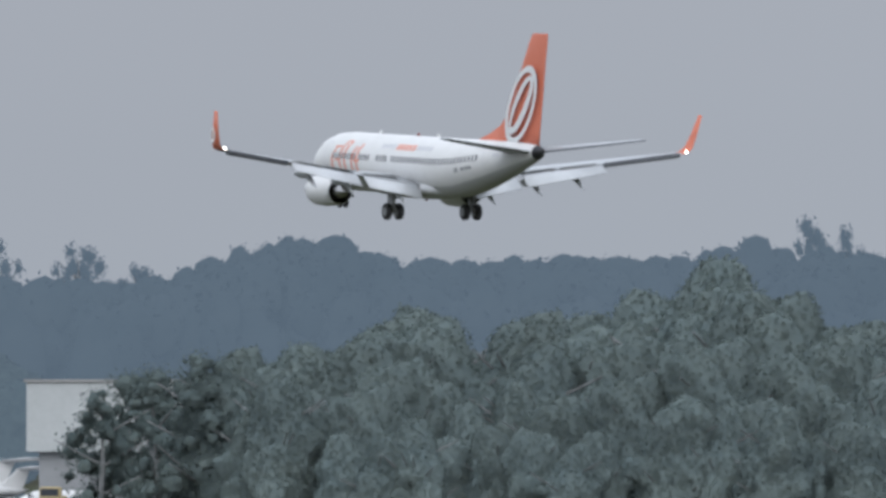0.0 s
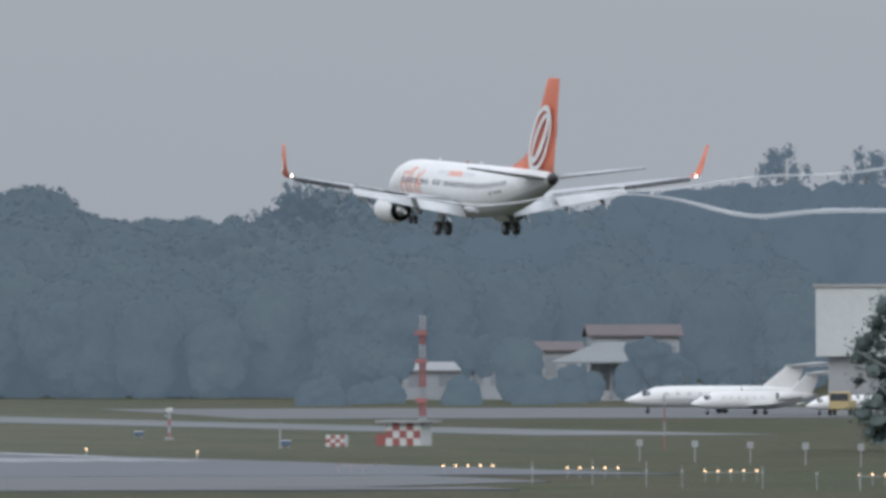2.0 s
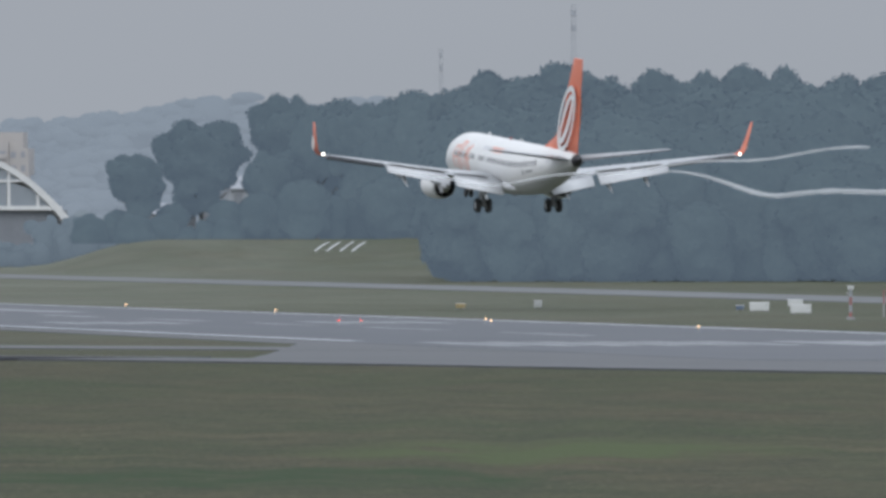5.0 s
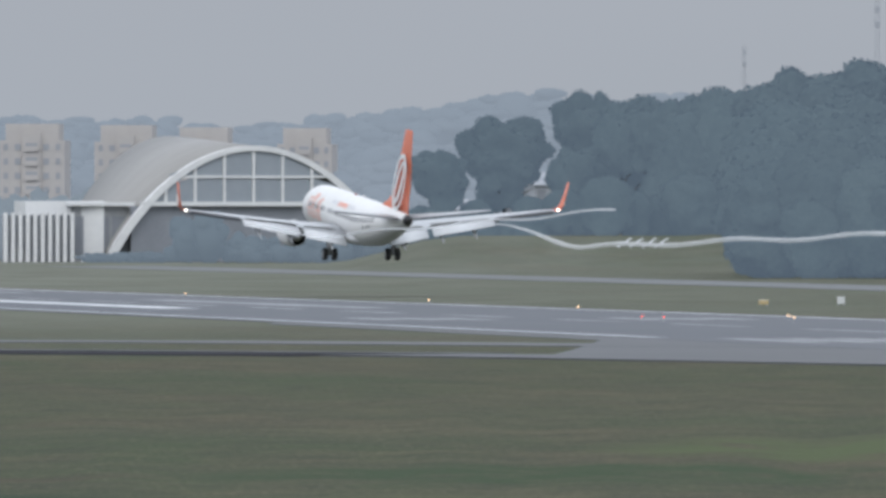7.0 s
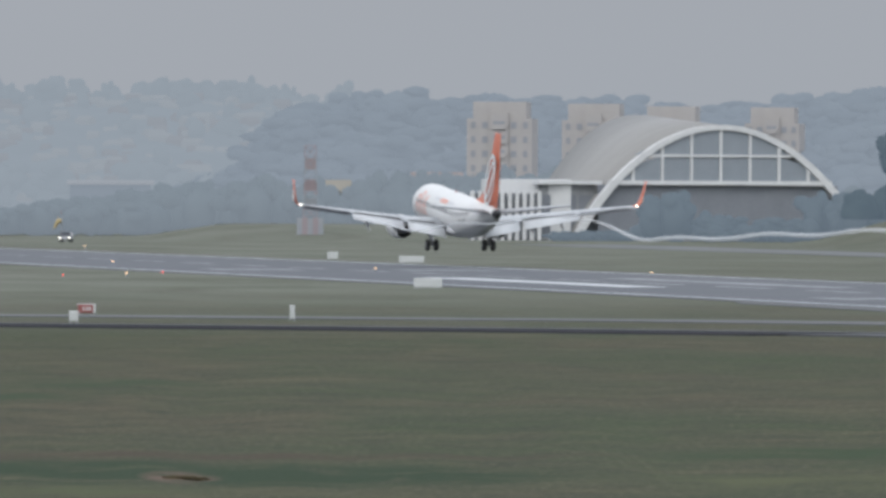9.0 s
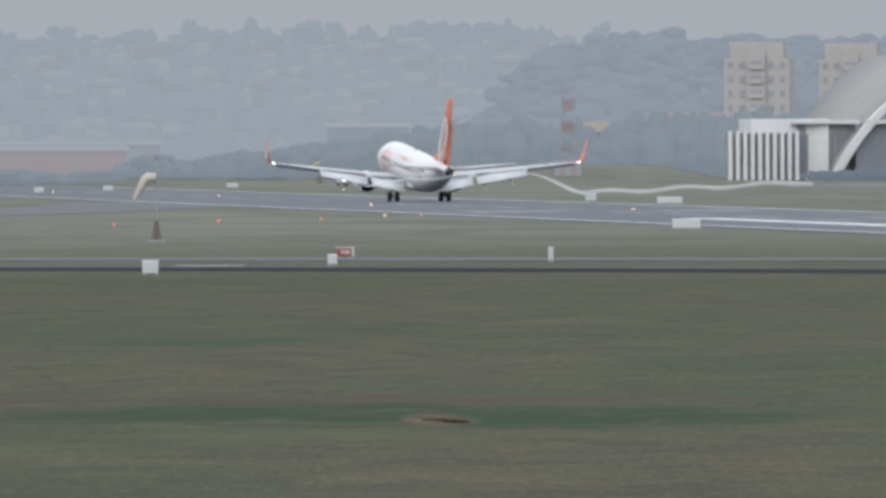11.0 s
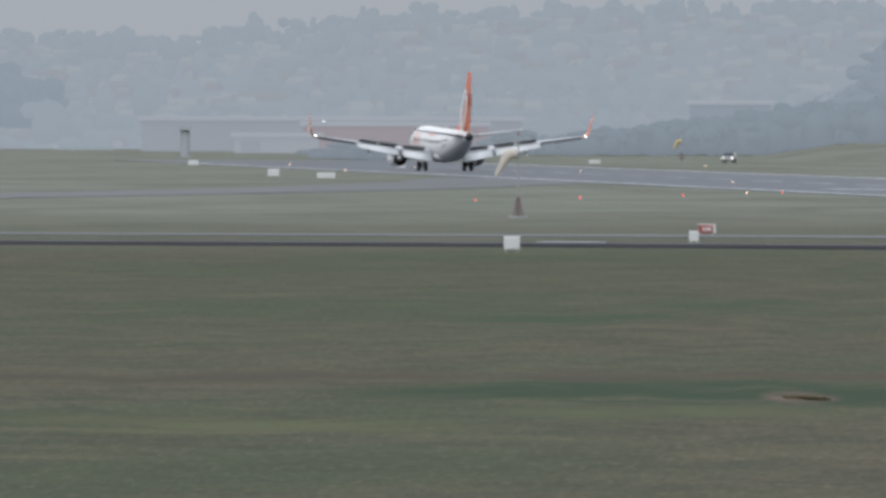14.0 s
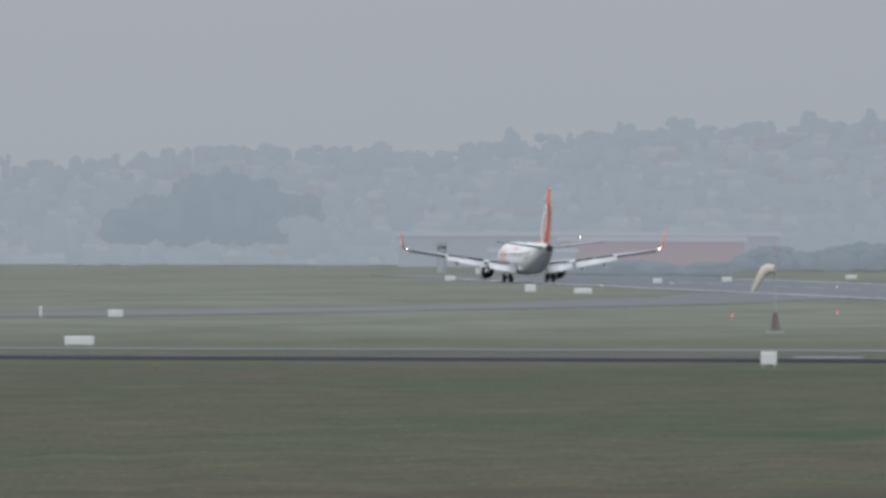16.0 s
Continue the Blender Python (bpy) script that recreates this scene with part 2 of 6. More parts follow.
# ---- mesh helpers ----
def part(name, bm, mat, parent=None, label="", smooth=False):
    """Links a bmesh as one mesh object, under parent if given."""
    me = bpy.data.meshes.new(name)
    bmesh.ops.recalc_face_normals(bm, faces=bm.faces[:])
    bm.to_mesh(me)
    bm.free()
    if smooth:
        me.shade_smooth()
    me.materials.append(mat)
    ob = new(name, me)
    if parent:
        ob.parent = parent
    if label:
        ob["label"] = label
    return ob


def shared(name, me, parent, m=None, label=""):
    ob = new(name, me)
    ob.parent = parent
    if m is not None:
        ob.matrix_basis = m
    if label:
        ob["label"] = label
    return ob


def mesh_of(name, bm, mat, smooth=False):
    me = bpy.data.meshes.new(name)
    bmesh.ops.recalc_face_normals(bm, faces=bm.faces[:])
    bm.to_mesh(me)
    bm.free()
    if smooth:
        me.shade_smooth()
    me.materials.append(mat)
    return me


def thing(name, m, label, category, group="", kind=""):
    ob = new(name)
    ob.matrix_basis = m
    return tagged(ob, label, category, group, kind)


def box(bm, x0, x1, y0, y1, z0, z1, bevel=0.0):
    r = bmesh.ops.create_cube(bm, size=1.0)
    vs = r["verts"]
    for v in vs:
        v.co = Vector(((x0 + x1) / 2 + v.co.x * (x1 - x0), (y0 + y1) / 2 + v.co.y * (y1 - y0), (z0 + z1) / 2 + v.co.z * (z1 - z0)))
    if bevel:
        es = list({e for v in vs for e in v.link_edges})
        bmesh.ops.bevel(bm, geom=es, offset=bevel, segments=1, affect="EDGES")
    return bm


def slab(x0, x1, y0, y1, z0, z1, bevel=0.0):
    return box(bmesh.new(), x0, x1, y0, y1, z0, z1, bevel)


def loft(bm, rings, close=True, caps=True):
    """Skins a row of equally long rings of points."""
    vr = [[bm.verts.new(p) for p in r] for r in rings]
    n = len(vr[0])
    for a, b in zip(vr, vr[1:]):
        for i in range(n if close else n - 1):
            j = (i + 1) % n
            bm.faces.new((a[i], a[j], b[j], b[i]))
    if caps and close:
        bm.faces.new(vr[0])
        bm.faces.new(vr[-1][::-1])
    return bm


def rod(bm, p0, p1, r0, r1=None, seg=8):
    p0, p1 = Vector(p0), Vector(p1)
    r1 = r0 if r1 is None else r1
    q = (p1 - p0).to_track_quat("Z", "Y")
    ring = lambda p, r: [p + q @ Vector((r * math.cos(2 * math.pi * i / seg), r * math.sin(2 * math.pi * i / seg), 0)) for i in range(seg)]
    return loft(bm, [ring(p0, r0), ring(p1, r1)])


def place(bearing, distance, z=0.0, turn=None):
    """A pose on the airfield by bearing and distance from the spotting place; turn is the way the thing's front faces."""
    b = radians(bearing)
    return pose(distance * math.sin(b), distance * math.cos(b), z, 0, 0, -bearing if turn is None else turn)


def curve(pairs, x):
    xs, ys = zip(*pairs)
    return float(np.interp(x, xs, ys))


# ---- ground: one sheet out to the horizon ----
RIDGE_A = [(17.8, 19), (18.5, 21), (19.4, 20), (20.5, 21), (21.8, 24), (23, 22)]
RIDGE_C = [(12.8, 2), (14.2, 3.5), (16, 5), (17.5, 8), (18, 10)]
CREST_D = [(10.4, 2), (10.58, 8), (10.68, 16), (10.8, 24), (11.17, 27), (11.6, 26), (12.2, 24), (12.5, 24), (13.0, 29), (13.3, 32), (13.8, 30), (15, 26)]
CREST_E = [(4, 14), (6.57, 21), (7.4, 26), (8.0, 26), (8.8, 31), (9.64, 35), (10.4, 36), (10.9, 33), (12, 25), (14, 20)]


def step(a, b, x):
    t = min(1.0, max(0.0, (x - a) / (b - a)))
    return t * t * (3 - 2 * t)


def height(b, d):
    """Height of the ground by bearing and distance."""
    z = 0.15 * noise.noise((b * 3.1, d * 0.004, 0)) * step(250, 500, d) * (1 - step(700, 720, d)) if 2 < b < 25 else 0.0
    if 12.6 < b < 17.9:
        edge = step(12.6, 13.1, b)
        z += edge * 4.6 * step(2120, 2330, d) * (1 - step(14.0, 14.4, b))
        z += edge * curve(RIDGE_C, b) * step(1900, 2400, d) * step(13.9, 14.6, b)
    if b >= 17.6:
        z += step(17.6, 18.4, b) * curve(RIDGE_A, b) * step(1750, 2620, d)
    if 10.2 < b < 12.7:
        z += 2.3 * step(2450, 2560, d) * step(10.2, 10.6, b) * (1 - step(11.2, 11.4, b))
    return z


def grass_material():
    m = bpy.data.materials.new("mown_grass_with_haze")
    m.use_nodes = True
    n, l = m.node_tree.nodes, m.node_tree.links
    b = n["Principled BSDF"]
    b.inputs["Roughness"].default_value = 0.95
    b.inputs["Specular IOR Level"].default_value = 0.18
    geo = n.new("ShaderNodeNewGeometry")
    rot = n.new("ShaderNodeMapping")
    rot.inputs["Rotation"].default_value = (0, 0, radians(11))
    l.new(geo.outputs["Position"], rot.inputs["Vector"])
    def tex(scale, stretch, detail=4.0):
        mp = n.new("ShaderNodeMapping")
        mp.inputs["Scale"].default_value = stretch
        l.new(rot.outputs[0], mp.inputs["Vector"])
        t = n.new("ShaderNodeTexNoise")
        t.inputs["Scale"].default_value, t.inputs["Detail"].default_value = scale, detail
        t.inputs["Distortion"].default_value = 0.8
        t.inputs["Roughness"].default_value = 0.62
        l.new(mp.outputs[0], t.inputs["Vector"])
        return t.outputs["Fac"]
    def rng(v, a, c):
        r = n.new("ShaderNodeMapRange")
        r.inputs["From Min"].default_value, r.inputs["From Max"].default_value = a, c
        l.new(v, r.inputs["Value"])
        return r.outputs[0]
    def mix(f, a, c):
        x = n.new("ShaderNodeMix")
        x.data_type = "RGBA"
        l.new(f, x.inputs["Factor"])
        for key, v in (("A", a), ("B", c)):
            if isinstance(v, tuple):
                x.inputs[key].default_value = (*v, 1)
            else:
                l.new(v, x.inputs[key])
        return x.outputs["Result"]
    col = mix(rng(tex(0.06, (1, 0.28, 1), 8), 0.38, 0.62), (0.069, 0.059, 0.032), (0.046, 0.056, 0.025))
    col = mix(rng(tex(0.05, (1, 0.35, 1), 8), 0.47, 0.66), col, (0.032, 0.050, 0.016))
    col = mix(rng(tex(0.11, (0.6, 0.5, 1), 6), 0.55, 0.70), col, (0.086, 0.076, 0.040))
    col = mix(rng(tex(0.7, (0.45, 0.2, 1), 6), 0.40, 0.72), col, (0.027, 0.031, 0.016))
    # single tufts
    col = mix(rng(tex(1.0, (5, 0.5, 1), 3), 0.42, 0.95), col, (0.016, 0.022, 0.010))
    col = mix(rng(tex(1.3, (4, 0.4, 1), 3), 0.52, 1.1), col, (0.15, 0.14, 0.085))
    def patch_of(col, centre, turn, size, colour, grain, full):
        """A ragged patch of other growth: an oval on the ground, broken up by noise."""
        spot = n.new("ShaderNodeMapping")
        spot.vector_type = "TEXTURE"
        spot.inputs["Location"].default_value, spot.inputs["Rotation"].default_value, spot.inputs["Scale"].default_value = (*centre, 0), (0, 0, radians(turn)), (*size, 30)
        l.new(geo.outputs["Position"], spot.inputs["Vector"])
        ball = n.new("ShaderNodeTexGradient")
        ball.gradient_type = "SPHERICAL"
        l.new(spot.outputs[0], ball.inputs["Vector"])
        lump = n.new("ShaderNodeMath")
        lump.operation = "MULTIPLY"
        l.new(ball.outputs["Fac"], lump.inputs[0])
        l.new(rng(tex(grain, (0.5, 0.2, 1), 7), 0.36, 0.60), lump.inputs[1])
        return mix(rng(lump.outputs[0], 0.0, full), col, colour)
    # dark green growth round bare earth, brown ditch shade in flat colour, fresh grass
    col = patch_of(col, (59.5, 403), -8.4, (15, 8), (0.040, 0.034, 0.019), 0.5, 0.35)
    col = patch_of(col, (72, 408), -10, (16, 7), (0.045, 0.034, 0.020), 0.5, 0.4)
    col = patch_of(col, (50, 343), -8.3, (6.5, 15), (0.060, 0.068, 0.027), 0.5, 0.6)
    col = patch_of(col, (63, 356), -10, (7, 12), (0.052, 0.064, 0.025), 0.5, 0.6)
    col = patch_of(col, (69.5, 381), -10.5, (12, 19), (0.012, 0.030, 0.009), 0.45, 0.24)
    col = patch_of(col, (69.0, 376), -10.5, (1.1, 10), (0.105, 0.070, 0.050), 1.2, 0.35)
    col = patch_of(col, (88, 520), -9.6, (5, 20), (0.022, 0.040, 0.014), 0.4, 0.4)
    col = patch_of(col, (100, 560), -10.2, (5, 22), (0.026, 0.042, 0.016), 0.4, 0.4)
    col = patch_of(col, (98, 410), -13.4, (12, 22), (0.020, 0.040, 0.012), 0.4, 0.4)
    col = patch_of(col, (84, 372), -12.7, (7, 14), (0.060, 0.068, 0.028), 0.5, 0.6)
    col = patch_of(col, (118, 455), -14.5, (9, 30), (0.052, 0.070, 0.024), 0.3, 0.4)
    # grass made paler with distance from the viewer, haze put into its colour
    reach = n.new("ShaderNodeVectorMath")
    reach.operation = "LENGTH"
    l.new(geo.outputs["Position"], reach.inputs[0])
    far_haze = n.new("ShaderNodeMath")
    far_haze.operation = "MULTIPLY"
    l.new(rng(reach.outputs["Value"], 760, 1150), far_haze.inputs[0])
    l.new(rng(tex(0.05, (1, 0.3, 1), 8), 0.05, 0.72), far_haze.inputs[1])
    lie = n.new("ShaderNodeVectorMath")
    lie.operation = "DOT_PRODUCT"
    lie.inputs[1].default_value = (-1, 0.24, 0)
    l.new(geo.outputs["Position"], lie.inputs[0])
    paled = n.new("ShaderNodeMath")
    paled.operation = "MULTIPLY"
    l.new(far_haze.outputs[0], paled.inputs[0])
    l.new(rng(lie.outputs["Value"], -110, 70), paled.inputs[1])
    col = mix(paled.outputs[0], col, (0.152, 0.161, 0.133))
    l.new(col, b.inputs["Base Color"])
    bp = n.new("ShaderNodeBump")
    bp.inputs["Strength"].default_value, bp.inputs["Distance"].default_value = 0.5, 0.15
    l.new(tex(1.5, (1, 1, 1), 3), bp.inputs["Height"])
    l.new(bp.outputs[0], b.inputs["Normal"])
    return m


M_GRASS = grass_material()


def make_ground():
    bear = [-180 + 8 * i for i in range(23)] + [3 + 0.1 * i for i in range(221)] + [26 + 7 * i for i in range(22)]
    dist = [0.5, 60, 150, 240] + [280 + 24 * i for i in range(20)] + [800 + 60 * i for i in range(18)] + [1880 + 30 * i for i in range(26)] + [2700, 2850, 3000, 3400, 4000, 4980]
    verts, faces = [], []
    for b in bear:
        for d in dist:
            x, y = d * math.sin(radians(b)), d * math.cos(radians(b))
            verts.append((x, y, height(b, d)))
    n = len(dist)
    for i in range(len(bear)):
        j = (i + 1) % len(bear)
        for k in range(n - 1):
            faces.append((i * n + k, i * n + k + 1, j * n + k + 1, j * n + k))
    faces.append(tuple(i * n for i in range(len(bear))))
    me = bpy.data.meshes.new("ground")
    me.from_pydata(verts, [], faces)
    me.shade_smooth()
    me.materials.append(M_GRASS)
    return tagged(new("ground", me), "mown olive and brown grass of the airfield, patchy", "grass ground", kind="structure")


make_ground()

RUNWAY_TURN = 4.46
RUNWAY = pose(239.0, 900.0, 0.0, 0, 0, -RUNWAY_TURN)


def paved(name, pts, z, mat, label, category, m=None, kind="structure"):
    """A flat pavement sheet with a thin edge, from its outline."""
    bm = bmesh.new()
    lo = [bm.verts.new((x, y, -0.05)) for x, y in pts]
    hi = [bm.verts.new((x, y, z)) for x, y in pts]
    bm.faces.new(hi)
    for i in range(len(pts)):
        j = (i + 1) % len(pts)
        bm.faces.new((lo[i], lo[j], hi[j], hi[i]))
    ob = part(name, bm, mat)
    if m is not None:
        ob.matrix_basis = m
    return tagged(ob, label, category, kind=kind)


def strip(pts, w):
    """Outline of a band of width w along a line of points."""
    left, right = [], []
    for i, p in enumerate(pts):
        a, c = Vector(pts[max(0, i - 1)]), Vector(pts[min(len(pts) - 1, i + 1)])
        d = (c - a).normalized()
        nrm = Vector((-d.y, d.x)) * w / 2
        left.append(tuple(Vector(p) + nrm))
        right.append(tuple(Vector(p) - nrm))
    return left + right[::-1]


runway = paved("runway", [(-22.5, -150), (22.5, -150), (22.5, 1500), (-22.5, 1500)], 0.06, M_ASPHALT, "long damp asphalt runway with worn white markings", "runway", RUNWAY)


def runway_markings():
    def mark(name, x0, x1, y0, y1):
        part(name, slab(x0, x1, y0, y1, 0.062, 0.075), M_STRIPE if name == "side_stripe" else M_AIM if name == "aiming_bar" and x0 < 0 else M_MARK, runway)
    for s in (-1, 1):
        for k in range(6):
            x = s * (2.4 + 3.1 * k)
            mark("threshold_bar", x - 0.9, x + 0.9, -58, -28)
        for k in range(11):
            mark("side_stripe", s * 20.6 - 0.45, s * 20.6 + 0.45, -20 + 125 * k, 103 + 125 * k)
        mark("aiming_bar", s * 7.6 - 1.6, s * 7.6 + 1.6, 285, 416)
        for k in range(3):
            mark("touchdown_bar", s * (6 + 3 * k) - 0.9, s * (6 + 3 * k) + 0.9, 140, 163)
            mark("touchdown_bar", s * (6 + 3 * k) - 0.9, s * (6 + 3 * k) + 0.9, 540, 563)
    for k in range(24):
        mark("centre_dash", -0.45, 0.45, 20 + 50 * k, 50 + 50 * k)


runway_markings()
paved("taxiway_far", strip([(352, 1060), (368, 1250), (404, 1560), (452, 2020), (480, 2300)], 17), 0.05, M_PALETAXI, "pale concrete parallel taxiway beyond the runway", "taxiway")
paved("taxiway_near", strip([(30, 930), (103, 903), (150, 885), (185, 862), (214, 815)], 15), 0.05, M_TAXI, "pale concrete taxiway across the grass", "taxiway")
paved("taxiway_exit", strip([(40, 1120), (110, 1200), (150, 1262), (195, 1375), (228, 1470), (262, 1600), (285, 1720)], 20), 0.055, M_TAXI, "grey curved taxiway leading off the runway", "taxiway")
paved("apron_join", [(222, 1010), (240, 1080), (240, 900), (238, 760), (232, 715), (215, 692), (197, 688), (189, 724), (180, 757), (192, 800), (210, 868)], 0.045, M_TAXI, "grey concrete runway entry, joined to the taxiway", "taxiway")
paved("grass_edge_strip", strip([(20, 850), (97, 838), (140, 814), (165, 789), (176, 773)], 15), 0.10, M_KERB, "dark strip along the edge of the grass", "service lane")
paved("lane_bend", strip([(176.5, 772), (180, 766), (187, 738), (192, 712), (199, 682), (218, 680)], 11), 0.09, M_TAXI, "grey bend of the service lane towards the runway", "service lane")
paved("lane_edge", strip([(20, 858), (98, 846), (141, 822), (167, 797), (182, 775)], 3), 0.11, M_TAXI, "thin pale kerb line beside the service lane", "kerb")
paved("lane_slab", strip([(137.6, 826), (139, 825.5), (140.4, 824.8)], 3), 0.16, M_CONCDARK, "pale worn concrete slab beside the service lane", "slab")
paved("parking_apron", [(395, 1300), (470, 1280), (520, 1480), (440, 1500)], 0.045, M_TAXI, "pale concrete parking apron in front of the hangar", "apron")


# ---- far hills (distance) ----
def hill(name, crest, d0, d1, b0, b1, mat, label, rough):
    nb, nd = int((b1 - b0) / 0.05), 14
    verts, faces = [], []
    for i in range(nb + 1):
        b = b0 + (b1 - b0) * i / nb
        for k in range(nd + 3):
            f = k / nd
            d = d0 + (d1 - d0) * f
            top = curve(crest, b)
            z = -1 + (top + 1) * step(0, 1, f) if f <= 1 else top * (1 - (f - 1) * 3)
            z += rough * noise.noise((b * 9, d * 0.004, 3)) * step(0.2, 0.6, f)
            verts.append((d * math.sin(radians(b)), d * math.cos(radians(b)), z))
    n = nd + 3
    for i in range(nb):
        for k in range(n - 1):
            faces.append((i * n + k, i * n + k + 1, (i + 1) * n + k + 1, (i + 1) * n + k))
    me = bpy.data.meshes.new(name)
    me.from_pydata(verts, [], faces)
    me.shade_smooth()
    me.materials.append(mat)
    return tagged(new(name, me), label, "hill", kind="structure")


def on_hill(crest, d0, d1, b, f):
    d = d0 + (d1 - d0) * f
    return d, -1 + (curve(crest, b) + 1) * step(0, 1, f)


# both hills glow evenly, haze put into their materials
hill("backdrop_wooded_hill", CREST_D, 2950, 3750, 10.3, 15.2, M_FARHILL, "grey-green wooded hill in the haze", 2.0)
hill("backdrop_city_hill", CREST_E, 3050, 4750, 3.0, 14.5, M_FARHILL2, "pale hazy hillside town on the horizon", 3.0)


# ---- trees ----
def leafy_mesh(name, vs, fs, normals, mat, inner=None, inner_count=0):
    """A mesh whose shading follows the given outward directions, as leaves do on a full crown."""
    me = bpy.data.meshes.new(name)
    me.from_pydata(vs, [], fs)
    me.shade_smooth()
    me.normals_split_custom_set_from_vertices(normals)
    me.materials.append(mat)
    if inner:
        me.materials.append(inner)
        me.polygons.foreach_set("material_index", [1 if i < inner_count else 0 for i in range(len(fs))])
    return me


def envelope(blobs, seed):
    """One closed leafy hull round all the lobes of a crown, its hollows filled in."""
    bm = bmesh.new()
    bmesh.ops.create_icosphere(bm, subdivisions=4, radius=1.0)
    dirs = np.array([v.co[:] for v in bm.verts])
    dirs /= np.linalg.norm(dirs, axis=1)[:, None]
    faces = np.array([[v.index for v in f.verts] for f in bm.faces])
    near = [[e.other_vert(v).index for e in v.link_edges] for v in bm.verts]
    bm.free()
    mid = np.array(blobs[0][0], float)
    reach = np.full(len(dirs), 0.5)
    for c, r in blobs:
        o, d = (mid - np.array(c)) / np.array(r), dirs / np.array(r)
        a, b, k = (d * d).sum(1), d @ o, float(o @ o) - 1
        q = b * b - a * k
        hit = q > 0
        reach[hit] = np.maximum(reach[hit], (-b[hit] + np.sqrt(q[hit])) / a[hit])
    for _ in range(1):
        reach = 0.45 * reach + 0.55 * np.array([reach[n].mean() for n in near])
    lump = np.array([0.16 * noise.noise(Vector(d) * 2.6 + Vector((seed, 0, 0))) + 0.07 * noise.noise(Vector(d) * 7) for d in dirs])
    pts = mid + dirs * (reach * (0.97 + lump))[:, None]
    pts[:, 2] = np.maximum(pts[:, 2] - 0.25 * np.clip((2.2 - pts[:, 2]) / 2.2, 0, 1), -0.15)
    return pts, faces, mid


def crown_mesh(name, blobs, count, size, mat, seed, full, hang=0.0):
    """Leaf sprays over a closed hull (full) or over loose lobes with gaps between them."""
    rng = np.random.default_rng(seed)
    if full:
        pts, faces, mid = envelope(blobs, seed)
    else:
        mid = np.mean([c for c, _ in blobs], axis=0)
        bm = bmesh.new()
        bmesh.ops.create_icosphere(bm, subdivisions=2, radius=1.0)
        ball = np.array([v.co[:] for v in bm.verts])
        tri = np.array([[v.index for v in f.verts] for f in bm.faces])
        bm.free()
        pts = np.concatenate([np.array(c) + ball * np.array(r) * 0.48 * (1 + 0.2 * np.sin(ball @ rng.normal(size=3) * 4))[:, None] for c, r in blobs])
        faces = np.concatenate([tri + i * len(ball) for i in range(len(blobs))])
    out = pts - mid
    out = 0.65 * out / (np.linalg.norm(out, axis=1)[:, None] + 1e-6) + np.array([0, 0, 0.75])
    ns = out / np.linalg.norm(out, axis=1)[:, None]
    # sprays lie loosely along the hull
    a, b, c = pts[faces[:, 0]], pts[faces[:, 1]], pts[faces[:, 2]]
    fn = np.cross(b - a, c - a)
    area = np.linalg.norm(fn, axis=1)
    fn /= area[:, None] + 1e-9
    pick = rng.choice(len(faces), count, p=area / area.sum())
    w = rng.dirichlet((1, 1, 1), count)
    p = a[pick] * w[:, :1] + b[pick] * w[:, 1:2] + c[pick] * w[:, 2:]
    loose = 0.22 if full else 0.75
    p = p + fn[pick] * (rng.uniform(-0.02, 1.0, count) ** 2 * loose)[:, None]
    face = fn[pick] + rng.normal(size=(count, 3)) * 0.4
    u = np.cross(face, rng.normal(size=(count, 3)))
    u /= np.linalg.norm(u, axis=1)[:, None]
    u = u * (1 - hang) + np.array([0, 0, -1.0]) * hang
    v = np.cross(face, u)
    v /= np.linalg.norm(v, axis=1)[:, None] + 1e-9
    s_ = (size * rng.uniform(0.45, 1.3, count))[:, None]
    tips = np.stack([p + u * s_ * (1 + hang), p + (v * 0.8 - u * 0.5) * s_, p - (v * 0.8 + u * 0.6) * s_], 1).reshape(-1, 3)
    leaf = np.arange(3 * count).reshape(count, 3) + len(pts)
    ln = np.repeat(ns[faces[pick, 0]] + rng.normal(size=(count, 3)) * 0.06, 3, axis=0)
    vs, fs = np.concatenate([pts, tips]).tolist(), np.concatenate([faces, leaf]).tolist()
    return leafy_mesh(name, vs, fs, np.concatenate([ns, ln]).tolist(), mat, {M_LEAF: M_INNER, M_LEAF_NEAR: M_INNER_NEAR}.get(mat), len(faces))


def trunk_mesh(height_, lean, r, limbs, seed):
    rng = random.Random(seed)
    bm = bmesh.new()
    p = Vector((0, 0, -0.4))
    pts = [p]
    for i in range(5):
        p = p + Vector((lean * rng.uniform(-1, 1), lean * rng.uniform(-1, 1), (height_ + 0.4) / 5))
        pts.append(p)
    for i in range(5):
        rod(bm, pts[i], pts[i + 1], r * (1 - 0.16 * i), r * (1 - 0.16 * (i + 1)), 7)
    for i in range(limbs):
        a = rng.uniform(0, 6.28)
        s = pts[rng.choice((2, 3, 4))]
        rod(bm, s, s + Vector((math.cos(a) * height_ * 0.3, math.sin(a) * height_ * 0.3, height_ * rng.uniform(0.12, 0.3))), r * 0.4, r * 0.12, 5)
    return mesh_of("trunk", bm, M_BARK)


